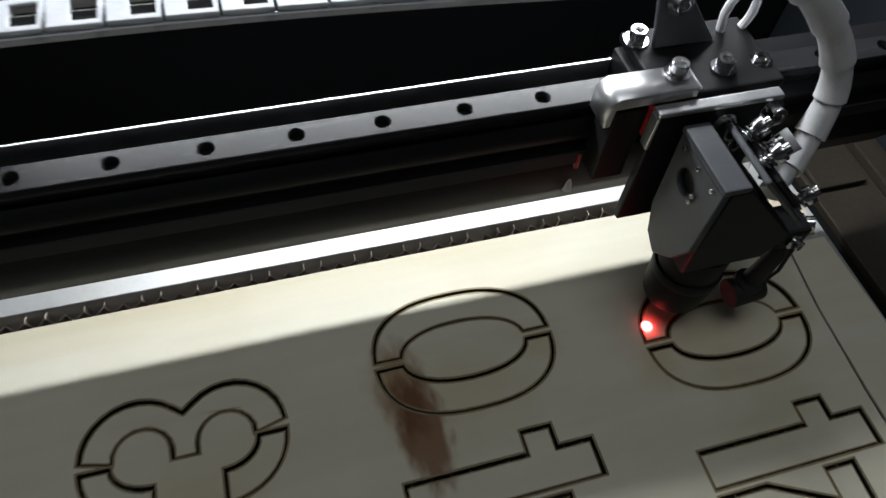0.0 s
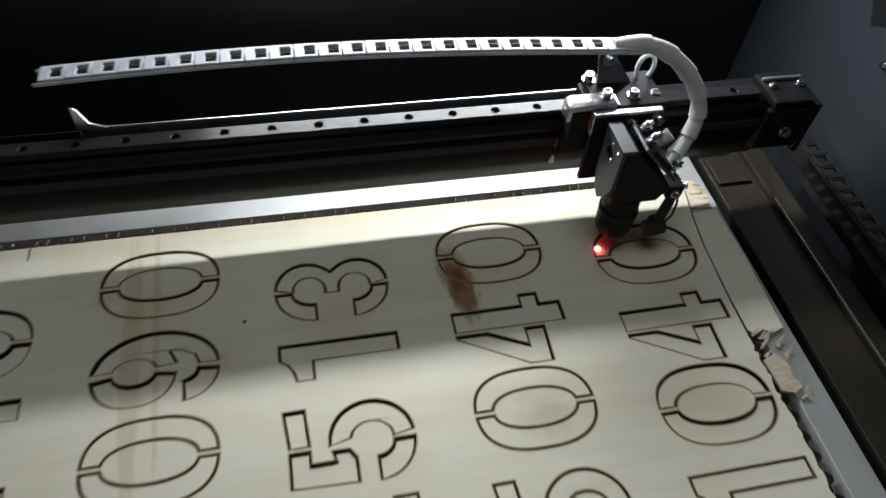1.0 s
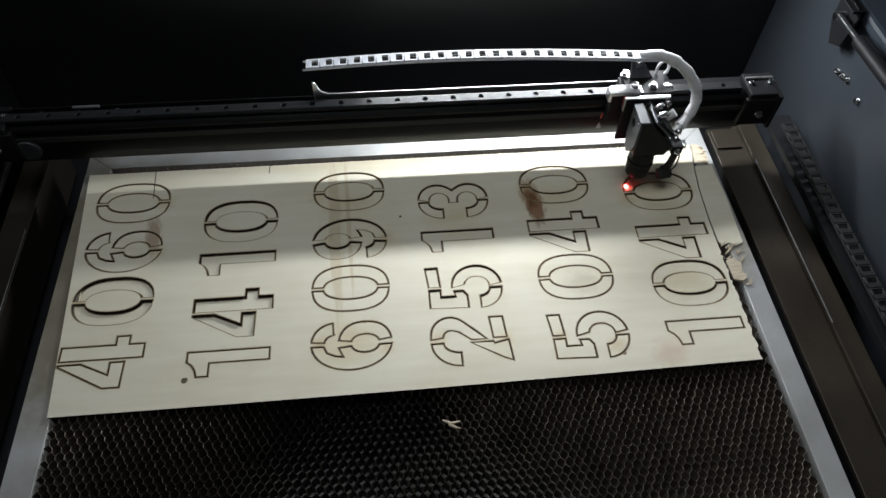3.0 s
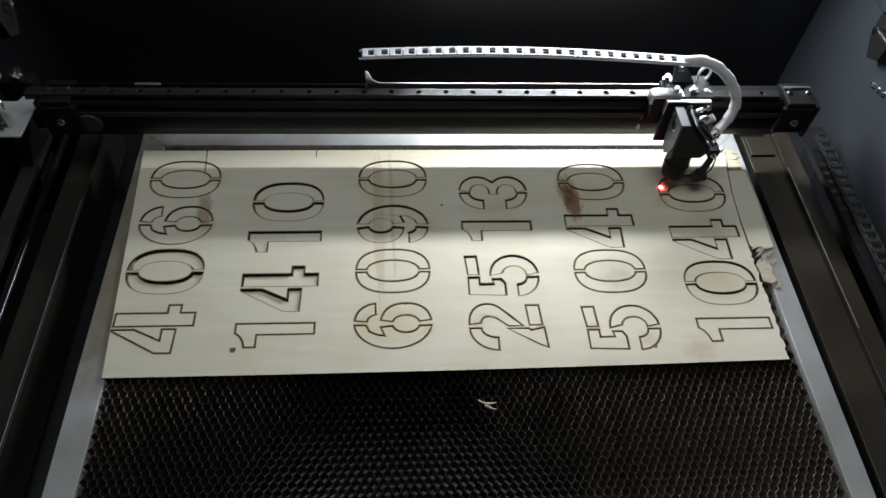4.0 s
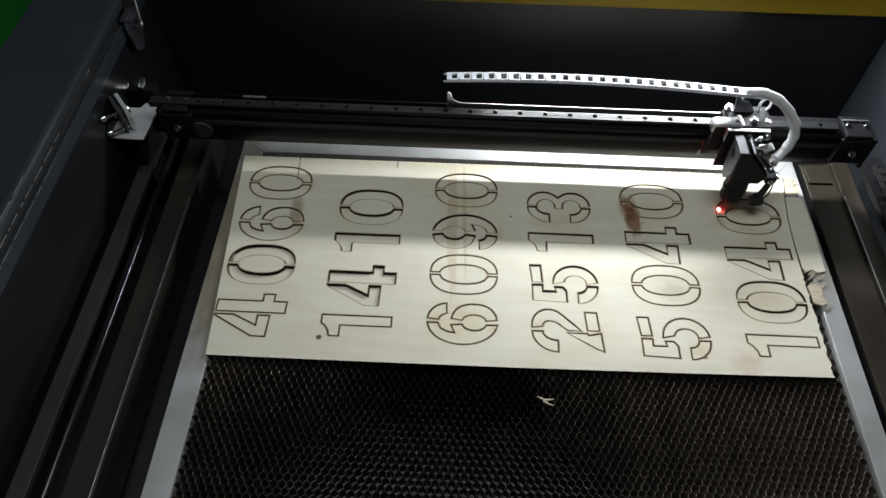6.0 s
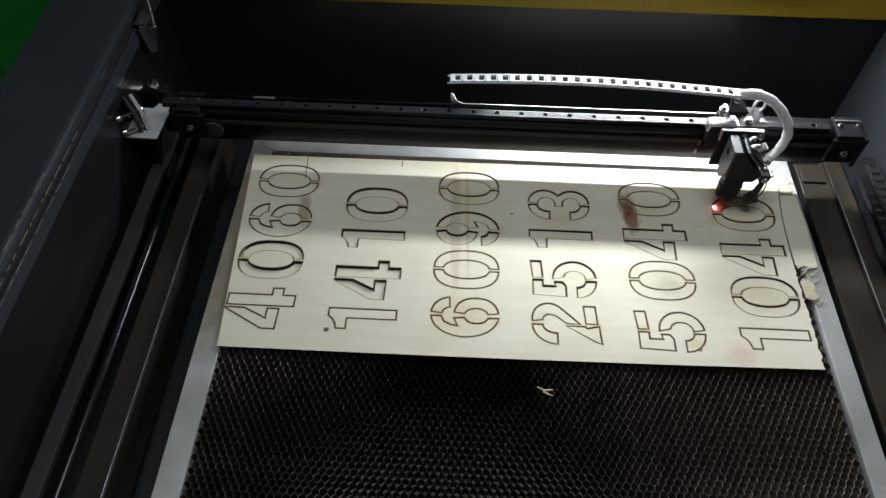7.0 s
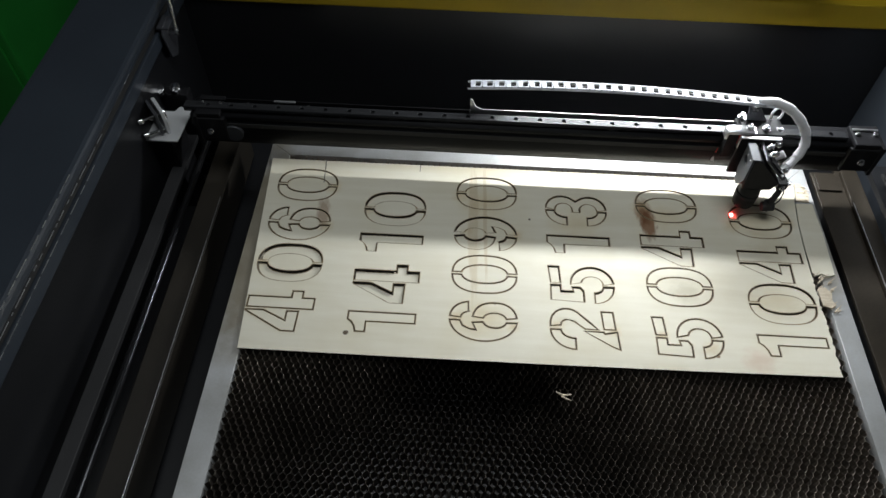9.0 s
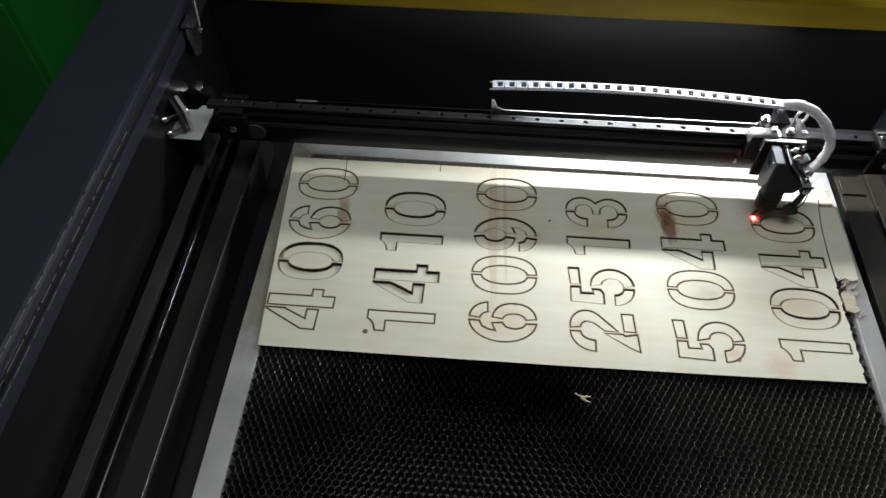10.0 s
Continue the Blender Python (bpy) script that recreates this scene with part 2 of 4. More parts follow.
def tube(points, r, seg=10, bm=None):
    t = bmesh.new()
    pts = [Vector(p) for p in points]
    rings, last = [], None
    for i, p in enumerate(pts):
        d = (pts[min(i + 1, len(pts) - 1)] - pts[max(i - 1, 0)]).normalized()
        q = d.to_track_quat("Z", "Y") if last is None else last.rotation_difference(d) @ q
        last = d
        rr = r[i] if isinstance(r, (list, tuple)) else r
        rings.append([t.verts.new(p + q @ Vector((rr * math.cos(a), rr * math.sin(a), 0))) for a in [2 * math.pi * k / seg for k in range(seg)]])
    for a, b in zip(rings, rings[1:]):
        for k in range(seg):
            t.faces.new((a[k], a[(k + 1) % seg], b[(k + 1) % seg], b[k]))
    t.faces.new(rings[0][::-1])
    t.faces.new(rings[-1])
    return merge(bm, t)


def prism(loops, z0, z1, bev=0.0, m=None, bm=None):
    """A flat sheet with holes: the first loop is its outline, the others are cut through it."""
    cu = bpy.data.curves.new("tmp", "CURVE")
    cu.dimensions, cu.fill_mode = "2D", "BOTH"
    cu.extrude = (z1 - z0) / 2 - bev
    cu.bevel_depth, cu.bevel_resolution = bev, 0
    cu.offset = -bev
    for lp in loops:
        sp = cu.splines.new("POLY")
        sp.points.add(len(lp) - 1)
        for q, p in zip(sp.points, lp):
            q.co = (p[0], p[1], 0, 1)
        sp.use_cyclic_u = True
    ob = bpy.data.objects.new("tmp", cu)
    scene.collection.objects.link(ob)
    me = bpy.data.meshes.new_from_object(ob.evaluated_get(bpy.context.evaluated_depsgraph_get()))
    t = bmesh.new()
    t.from_mesh(me)
    bpy.data.objects.remove(ob)
    bpy.data.curves.remove(cu)
    bpy.data.meshes.remove(me)
    bmesh.ops.remove_doubles(t, verts=t.verts, dist=1e-6)
    bmesh.ops.translate(t, vec=(0, 0, (z0 + z1) / 2), verts=t.verts)
    if m is not None:
        t.transform(m)
    return merge(bm, t)


def circle(x, y, r, n=16):
    return [(x + r * math.cos(2 * math.pi * k / n), y + r * math.sin(2 * math.pi * k / n)) for k in range(n)]


def screw(parent, at, axis=(0, 0, 1), r=0.0045, h=0.005, washer=True):
    """A hex-socket cap screw with its washer."""
    a, p = Vector(axis).normalized(), Vector(at)
    bm = None
    if washer:
        bm = cyl(p, p + a * 0.0012, r * 1.45, seg=20)
    z = 0.0012 if washer else 0
    rot = Matrix.Translation(p + a * z) @ a.to_track_quat("Z", "Y").to_matrix().to_4x4()
    bm = prism([circle(0, 0, r, 18), circle(0, 0, r * 0.55, 6)], 0.0006, h, 0.0004, rot, bm)
    bm = cyl(p + a * z, p + a * (z + h * 0.45), r * 0.9, seg=12, bm=bm)
    return part("screw", bm, M_CHROME, parent, "", True)


# ---- workshop round the machine ----
ZF = -0.85
tagged(link("floor", box(-2.6, -2.4, ZF - 0.05, 3.0, 2.6, ZF, 0), M_FLOOR), "grey concrete workshop floor", "floor", kind="structure")
tagged(link("ceiling", box(-2.7, -2.5, 1.95, 3.1, 2.7, 2.0, 0), M_WALLP), "plain pale workshop ceiling", "ceiling", kind="structure")
for nm, b in (("wall_west", (-2.7, -2.5, ZF, -2.6, 2.7, 1.95)), ("wall_east", (3.0, -2.5, ZF, 3.1, 2.7, 1.95)), ("wall_south", (-2.6, -2.5, ZF, 3.0, -2.4, 1.95)), ("wall_north", (-2.6, 2.6, ZF, 3.0, 2.7, 1.95))):
    tagged(link(nm, box(*b, 0), M_WALLP), "plain pale plastered workshop wall", "wall", kind="structure")
gm = empty("green_cabinet", "green painted steel cabinet standing beside the machine", "cabinet", at=(0, 0, 0))
part("body", box(-1.22, 0.74, ZF + 0.06, -0.90, 1.4, 0.02, 0.006), M_GREEN, gm)
part("door", box(-1.20, 0.732, ZF + 0.10, -0.92, 0.739, -0.02, 0.002), M_GREEN, gm)
part("plinth", box(-1.21, 0.76, ZF, -0.91, 1.38, ZF + 0.06, 0.0), M_BLACK, gm)
part("side_panel", box(-1.30, 0.735, ZF, -1.221, 1.4, 0.03, 0.004), M_BLACK, gm, "black side panel")

# ---- the machine's housing ----
XL, XR, YB, YF, ZR, ZP = -0.363, 0.925, 0.545, -0.52, 0.215, -0.10
ZB = 0.155
hs = empty("laser_cutter_housing", "dark slate powder-coated steel housing of an open laser cutter", "machine housing", kind="structure")
part("back_wall", box(XL - 0.02, YB, ZP, XR + 0.02, YB + 0.012, ZB - 0.002, 0.001), M_BLACK, hs, "black inner back wall")
part("right_wall", box(XR, YF, ZP, XR + 0.012, YB - 0.001, ZR - 0.012, 0.001), M_INNER, hs, "blue-grey inner side wall")
part("left_wall", box(XL - 0.012, YF, ZP, XL, YB - 0.001, ZR - 0.064, 0.001), M_BLACK, hs)
part("front_wall", box(XL, YF - 0.012, ZP, XR, YF - 0.001, 0.10, 0.001), M_BLACK, hs)
part("pan", box(XL, YF, ZP - 0.012, XR, YB, ZP - 0.001, 0.0), M_BLACK, hs)
part("left_rim", box(XL - 0.127, YF - 0.3, ZR - 0.02, XL + 0.006, YB + 0.3, ZR, 0.006), M_SLATE, hs, "wide dark slate rim with folded edge")
part("left_rim_lip", box(XL - 0.008, YF, ZR - 0.0635, XL + 0.004, YB - 0.001, ZR - 0.0385, 0.002), M_SLATE, hs)
part("left_rim_seal", box(XL - 0.014, YF + 0.28, ZR - 0.0383, XL - 0.001, YB - 0.001, ZR - 0.0205, 0.001), M_RUBBER, hs)
part("right_rim", box(XR - 0.006, YF - 0.3, ZR - 0.02, XR + 0.24, YB + 0.3, ZR, 0.006), M_SLATE, hs)
part("outer_side", box(XL - 0.126, YF - 0.3, ZF, XL - 0.112, YB + 0.3, ZR - 0.021, 0.002), M_SLATE, hs)
part("outer_side", box(XR + 0.225, YF - 0.3, ZF, XR + 0.24, YB + 0.3, ZR - 0.021, 0.002), M_SLATE, hs)
part("back_rim", box(XL - 0.02, YB - 0.004, ZB - 0.0015, XR + 0.02, YB + 0.030, ZB + 0.045, 0.003), M_YELLOW, hs, "yellow painted back rim")
# bright metal flecks stand in for glints along the rim's folded edges
for x, z, y0, y1 in ((XL + 0.0045, ZR - 0.0008, -0.32, 0.05), (XL + 0.0062, ZR - 0.0205, -0.32, 0.14), (XL + 0.0042, ZR - 0.0390, -0.32, 0.10)):
    yy = y0
    while yy < y1:
        d = random.uniform(0.004, 0.03)
        part("glint_fleck", box(x - 0.0004, yy, z - 0.0004, x + 0.0004, yy + d, z + 0.0005, 0.0), M_ALUB, hs)
        yy += d + random.uniform(0.001, 0.012)
tagged(hs, kind="structure")
for wy, wz in ((0.328, 0.117), (0.314, 0.120), (0.302, 0.123), (0.262, 0.118)):
    screw(hs, (XR - 0.0005, wy, wz), (-1, 0, 0.2), 0.0034, 0.004)
lid = empty("lid", "raised black steel lid behind the yellow rim", "machine lid", at=(0, 0, 0))
lm = Matrix.Translation((0, YB + 0.080, ZB + 0.045)) @ Matrix.Rotation(radians(-18), 4, "X")
part("panel", box(XL - 0.02, 0.0, 0.0, XR + 0.02, 0.02, 0.75, 0.004, lm), M_BLACK, lid)
part("hinge", cyl((0.0, YB + 0.072, ZB + 0.049), (0.08, YB + 0.072, ZB + 0.049), 0.006), M_STEEL, lid)
part("hinge", cyl((0.5, YB + 0.072, ZB + 0.049), (0.58, YB + 0.072, ZB + 0.049), 0.006), M_STEEL, lid)
lamp = empty("strip_lamp", "white strip lamp fixed inside the raised lid", "lamp")
part("housing", box(0.225, 0.508, 0.270, 0.765, 0.522, 0.306, 0.002), M_ALUB, lamp)
for ax in (0.27, 0.72):
    part("arm", box(ax - 0.008, 0.5225, 0.284, ax + 0.008, 0.672, 0.292, 0.001), M_ANOD, lamp)
# unseen shelf added under the lamp to block its light from the back rim
part("light_stop", box(0.225, 0.500, 0.2665, 0.765, 0.5215, 0.2690, 0.0005), M_ALUB, lamp)

# lid struts at both sides
for sx, flip in ((XL + 0.012, 1), (XR - 0.016, -1)):
    st = empty("gas_strut", "dark lid strut on a folded grey bracket" if flip < 0 else "steel lid strut on a folded grey bracket", "gas strut", "lid struts")
    by = 0.352 if flip < 0 else 0.43
    bz = 0.188 if flip < 0 else 0.158
    part("bracket", prism([[(-0.02, -0.03), (0.004, -0.042), (0.024, -0.012), (0.026, 0.02), (0.012, 0.03), (-0.014, 0.03), (-0.026, 0.02)], circle(0, 0.008, 0.006, 14)], -0.002, 0.002, 0.0005, Matrix.Translation((sx, by, bz)) @ Matrix.Rotation(radians(90), 4, "Z") @ Matrix.Rotation(radians(90), 4, "X")), M_ANOD if flip < 0 else M_GREYANOD, st)
    part("flange", box(sx - 0.010, by - 0.02, bz + 0.024, sx + 0.010, by + 0.016, bz + 0.028, 0.0008), M_ANOD if flip < 0 else M_GREYANOD, st)
    part("ball_joint", cyl((sx, by, bz + 0.008), (sx + flip * 0.018, by, bz + 0.008), 0.006, seg=16, b=0.001), M_CHROME, st, "", True)
    if flip < 0:
        part("piston_rod", cyl((sx - 0.013, by, bz + 0.010), (sx - 0.013, by - 0.06, bz + 0.012), 0.0045, seg=14), M_STEEL, st, "", True)
        part("cylinder", cyl((sx - 0.013, by - 0.06, bz + 0.012), (sx - 0.013, by - 0.30, bz + 0.022), 0.009, seg=18, b=0.001), M_ANOD, st, "", True)
    else:
        part("piston_rod", cyl((sx + 0.013, by, bz + 0.008), (sx + 0.013, by + 0.02, bz + 0.11), 0.004, seg=14), M_CHROME, st, "", True)
        part("cylinder", cyl((sx + 0.013, by + 0.02, bz + 0.10), (sx + 0.013, by + 0.06, bz + 0.30), 0.009, seg=18, b=0.001), M_ANOD, st, "", True)

# ---- beams and shafts beside the bed ----
bl = empty("side_beam", "brown-stained folded steel beam beside the bed", "beam", "side beams")
part("top_plate", box(-0.292, YF, -0.022, -0.252, 0.40, -0.018, 0.001), M_PAN_SHADE, bl)
part("edge", box(-0.2535, YF, -0.090, -0.250, 0.40, -0.012, 0.001), M_PAN_SHADE, bl)
part("web", box(-0.292, YF, -0.098, -0.285, 0.40, -0.0225, 0.001), M_BLACK, bl)
part("worn_edge", box(-0.2537, YF + 0.05, -0.0118, -0.2527, 0.22, -0.0108, 0.0002), M_ALUB, bl, "bright worn edge")
br = empty("side_beam", "brown-stained folded steel beam with a bright worn edge", "beam", "side beams")
part("top_plate", box(0.772, YF, -0.014, 0.822, 0.345, -0.008, 0.001), M_PAN, br)
part("edge", box(0.8225, YF, -0.060, 0.8265, 0.345, -0.002, 0.001), M_PAN, br)
part("outer_plate", box(0.827, YF, -0.030, 0.868, 0.40, -0.024, 0.001), M_PAN, br)
part("web", box(0.7725, YF, -0.098, 0.776, 0.34, -0.0145, 0.001), M_BLACK, br)
part("end_plate", box(0.776, 0.300, -0.0075, 0.815, 0.338, -0.0045, 0.001), M_PAN, br)
part("worn_edge", box(0.8235, -0.02, -0.0018, 0.8247, 0.27, -0.0008, 0.0002), M_ALUB, br, "bright worn edge")
sh = empty("guide_shaft", "long polished dark steel guide shaft", "shaft")
part("rod", cyl((-0.306, YF + 0.02, -0.006), (-0.306, 0.38, -0.006), 0.0055, seg=24), M_GLOSSROD, sh, "", True)
part("support", box(-0.322, YF, -0.098, -0.294, YF + 0.03, 0.006, 0.003), M_ANOD, sh)
part("support", box(-0.322, 0.36, -0.098, -0.294, 0.39, 0.006, 0.003), M_ANOD, sh)
sp = empty("side_plate", "dark folded steel strip along the inner wall", "plate")
part("strip", box(-0.346, YF, -0.005, -0.323, 0.36, 0.005, 0.001), M_GREYSTRIP, sp)

# ---- honeycomb tray ----
TX0, TX1, TY0, TY1, TW = -0.187, 0.758, -0.56, 0.349, 0.0285
TZ0, TZ1 = -0.034, -0.0036
TL, TR = 0.036, 0.030
tray = empty("honeycomb_tray", "aluminium-framed honeycomb cutting bed with smoke stains", "cutting bed")


def bar(pts):
    return prism([pts], TZ0, TZ1, 0.0008)


part("frame_bar", bar([(TX0, TY1), (TX1, TY1), (TX1 - TR, TY1 - TW), (TX0 + TL, TY1 - TW)]), M_ALU, tray)
part("frame_bar", bar([(TX0, TY0), (TX1, TY0), (TX1 - TR, TY0 + TW), (TX0 + TL, TY0 + TW)]), M_ALU, tray)
part("frame_bar", bar([(TX0, TY0 + 0.0004), (TX0, TY1 - 0.0004), (TX0 + TL - 0.0004, TY1 - TW), (TX0 + TL - 0.0004, TY0 + TW)]), M_ALU, tray)
part("frame_bar", bar([(TX1, TY0 + 0.0004), (TX1, TY1 - 0.0004), (TX1 - TR + 0.0004, TY1 - TW), (TX1 - TR + 0.0004, TY0 + TW)]), M_ALU, tray)
part("base_sheet", box(TX0 + 0.002, TY0 + 0.002, TZ0 - 0.004, TX1 - 0.002, TY1 - 0.002, TZ0 - 0.0005, 0), M_BLACK, tray)

HZ1, HZ0, CELL = -0.0056, -0.028, 0.0103
SIDE = CELL / math.sqrt(3)


def foil(mirror, rnd):
    """One corrugated foil ribbon along the bed; two mirrored neighbours form a row of hexagonal cells."""
    t = bmesh.new()
    y, vs, th = TY0 + TW - 0.0002, [], 0.00032
    ys = (0.0, 0.7 * SIDE, 1.5 * SIDE, 2.2 * SIDE)
    while y < TY1 - TW:
        for u, sgn in zip(ys, (1, 1, -1, -1)):
            py = y + u + rnd.uniform(-1, 1) * 0.0004
            if py < TY1 - TW - 0.0005:
                px = mirror * sgn * CELL / 4 + rnd.uniform(-1, 1) * 0.0003
                vs.append([t.verts.new((px + dx, py, z)) for dx, z in ((-th, HZ0), (-th, HZ1), (0, HZ1 + 0.00026), (th, HZ1), (th, HZ0))])
        y += 3 * SIDE
    for a0, b0 in zip(vs, vs[1:]):
        for i in range(4):
            t.faces.new((a0[i], a0[i + 1], b0[i + 1], b0[i]))
    me = bpy.data.meshes.new("honeycomb_foil")
    t.to_mesh(me)
    t.free()
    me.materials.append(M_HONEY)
    return me


rnd = random.Random(8)
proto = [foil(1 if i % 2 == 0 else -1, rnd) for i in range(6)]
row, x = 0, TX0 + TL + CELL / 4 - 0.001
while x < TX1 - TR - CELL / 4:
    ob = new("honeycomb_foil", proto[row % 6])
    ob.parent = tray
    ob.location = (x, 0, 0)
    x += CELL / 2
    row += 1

# ---- plywood sheet with stencil figures ----
H = 0.100
KERF = 0.0014


def arc(cx, cy, rx, ry, a0, a1, n=12):
    return [(cx + rx * math.cos(radians(a0 + (a1 - a0) * k / n)), cy + ry * math.sin(radians(a0 + (a1 - a0) * k / n))) for k in range(n + 1)]


def sup(cx, cy, rx, ry, a0, a1, n=16, e=2.5):
    out = []
    for k in range(n + 1):
        a = radians(a0 + (a1 - a0) * k / n)
        c, s = math.cos(a), math.sin(a)
        out.append((cx + rx * math.copysign(abs(c) ** (2 / e), c), cy + ry * math.copysign(abs(s) ** (2 / e), s)))
    return out


# each figure: closed outlines in mm, along its height (0 at its top) and across (0 at its upper edge, downwards negative)
def fig0():
    up = sup(50, -35.5, 50, 35.5, 177.7, 2.3, 22) + sup(50, -35.5, 36, 17.5, 7, 173, 16, 2.2)
    lo = sup(50, -35.5, 50, 35.5, -2.3, -177.7, 22) + sup(50, -35.5, 36, 17.5, -173, -7, 16, 2.2)
    return [up, lo]


def fig1():
    return [[(0, 0), (100, 0), (100, -16), (27, -16), (27, -34), (13, -34), (10.5, -25), (6, -18), (0, -13.5)]]


def fig4():
    return [[(0, 0), (65, 0), (65, 12), (81, 12), (81, 0), (100, 0), (100, -19), (0, -19)],
            [(0, -24), (27, -24), (62, -41), (62, -24), (79, -24), (78, -58), (58, -58), (0, -26)]]


def fig6():
    return [arc(29, -27, 29, 27, 178, 95, 8) + [(27, -17)] + arc(30, -28, 14, 11, 100, 178, 5),
            sup(67, -31, 33, 31, 172, 8, 14, 2.3) + sup(67, -31, 18, 13, 14, 166, 10, 2.1),
            [(0, -33)] + arc(50, -31, 50, 36, -176, -6, 18)[1:] + [(100, -34)] + sup(67, -31, 18, 13, -14, -166, 10, 2.1) + [(34, -36), (40, -49), (29, -47), (19, -42), (15, -33)]]


def fig9():
    return [[(100 - a, -67 - b) for a, b in lp] for lp in fig6()]


def fig3():
    a = arc(27, -29, 27, 27, 178, 48, 10) + [(50, -13)] + arc(73, -29, 27, 27, 132, 2, 10)
    inner = arc(70.5, -31, 14.5, 14, -4, 176, 9) + [(56, -36), (44, -36)] + arc(29.5, -31, 14.5, 14, 4, 184, 9)
    return [a + inner,
            arc(34, -34, 34, 30, 180, 270, 9) + arc(34, -34, 20, 14, 270, 180, 7),
            arc(68, -34, 32, 30, 0, -90, 9) + arc(68, -34, 18, 14, -90, 0, 7)]


def fig2():
    return [[(0, -31)] + arc(25, -26, 25, 26, 180, 50, 9) + [(60, -24), (70, -34), (51, -34), (36, -22)] + arc(26, -29, 11, 10, 60, 180, 5),
            arc(36, -37, 36, 32, 180, 270, 9) + arc(36, -37, 21, 14, 270, 180, 7),
            [(50, -38), (78, -38), (80, -41), (98, -37), (100, -66), (90, -62)],
            [(77, -3), (94, -3), (96, -33), (79, -33)]]


def fig5():
    return [[(0, 0), (16, 0), (18, -30), (3, -30)],
            [(3, -35), (18, -35), (18, -46), (38, -46), (36, -38), (48, -38), (53, -45), (53, -64), (3, -62)],
            [(34, -32)] + arc(67, -30, 33, 31, 172, 4, 14) + [(84, -31)] + arc(67, -30, 17, 14, 4, 172, 8),
            arc(70, -35, 30, 30, 0, -90, 9) + arc(70, -35, 14, 12, -90, 0, 7)]


FIG = {"0": fig0, "1": fig1, "2": fig2, "3": fig3, "4": fig4, "5": fig5, "6": fig6, "9": fig9}
# number, baseline x, upper edge y of each figure from the first to the last, sink depth of each figure in mm
NUMBERS = [
    ("4060", -0.0560, (0.018, 0.1195, 0.196, 0.284), (0.0, 3.8, 0.8, 0.3)),
    ("1410", 0.0985, (0.000, 0.077, 0.149, 0.240), (0.0, 3.6, 2.8, 2.4)),
    ("6090", 0.2500, (0.028, 0.116, 0.196, 0.284), (0.2, 0.0, 2.0, 0.8)),
    ("2513", 0.4000, (0.025, 0.103, 0.165, 0.253), (0.3, 1.8, 1.6, 1.2)),
    ("5040", 0.5520, (0.018, 0.1115, 0.175, 0.276), (0.2, 0.0, 1.6, 0.5)),
    ("1040", 0.7045, (-0.003, 0.090, 0.153, 0.2525), (0.0, 1.6, 1.5, 0.9)),
]


def offset(lp, d):
    """The closed outline moved inwards by d."""
    n = len(lp)
    s = sum(lp[i][0] * lp[(i + 1) % n][1] - lp[(i + 1) % n][0] * lp[i][1] for i in range(n))
    sg = 1 if s > 0 else -1
    out = []
    for i in range(n):
        p0, p1, p2 = Vector(lp[i - 1]), Vector(lp[i]), Vector(lp[(i + 1) % n])
        d0, d1 = (p1 - p0).normalized(), (p2 - p1).normalized()
        n0, n1 = Vector((-d0.y, d0.x)) * sg, Vector((-d1.y, d1.x)) * sg
        m = n0 + n1
        k = m.length
        m = m / k * min(2.0, 2 / k) if k > 0.3 else n0
        out.append(tuple(p1 + m * d))
    return out


def clean(lp):
    out = []
    for p in lp:
        if not out or (Vector(p) - Vector(out[-1])).length > 0.0004:
            out.append(p)
    if (Vector(out[0]) - Vector(out[-1])).length < 0.0004:
        out.pop()
    return out


PLY = 0.0032
board = empty("plywood_sheet", "pale birch plywood sheet with laser-cut stencil numbers", "plywood sheet")
BURN = 0.0011
holes, pieces, rims = [], [], []
for text, xb, tops, sinks in NUMBERS:
    for ch, top, sink in zip(text, tops, sinks):
        for lp in FIG[ch]():
            pts = clean([(xb - H + a * H / 100, top + b * 0.001) for a, b in lp])
            holes.append(offset(pts, -KERF / 2))
            rims.append((holes[-1], offset(pts, -KERF / 2 - BURN)))
            pieces.append((ch, offset(pts, KERF / 2), sink))
rr = random.Random(4)
edge = [(-0.1535, -0.0725), (0.05, -0.0725), (0.28, -0.0715), (0.50, -0.069), (0.7125, -0.0655)]
yy = -0.058
while yy < 0.105:
    edge.append((0.7125 + rr.uniform(-0.0022, 0.0016), yy))
    yy += rr.uniform(0.003, 0.007)
edge += [(0.7125, 0.11), (0.7135, 0.16), (0.7165, 0.215), (0.7225, 0.262), (0.727, 0.285), (0.7290, 0.307), (0.60, 0.308), (0.42, 0.308), (0.20, 0.3075), (0.0, 0.307), (-0.1785, 0.3065)]
bm = prism([edge] + holes, -PLY, 0.0)
def scorch(t, width):
    """Browns the upper face along the cut edges."""
    top = [fc for fc in t.faces if fc.normal.z > 0.9]
    bmesh.ops.inset_region(t, faces=top, thickness=width, use_even_offset=False, use_boundary=True)
    keep = set(top)
    for fc in t.faces:
        if fc in keep:
            fc.material_index = 0
        elif abs(fc.normal.z) > 0.9:
            fc.material_index = 2 if fc.normal.z > 0 else 0
        else:
            fc.material_index = 1


def ply_part(name, t, width):
    t.normal_update()
    if width:
        scorch(t, width)
    o = part(name, t, M_PLY, board)
    o.data.materials.append(M_CHAR)
    o.data.materials.append(M_SCORCH)
    if not width:
        for p in o.data.polygons:
            p.material_index = 1 if abs(p.normal.z) < 0.5 else 0
    return o


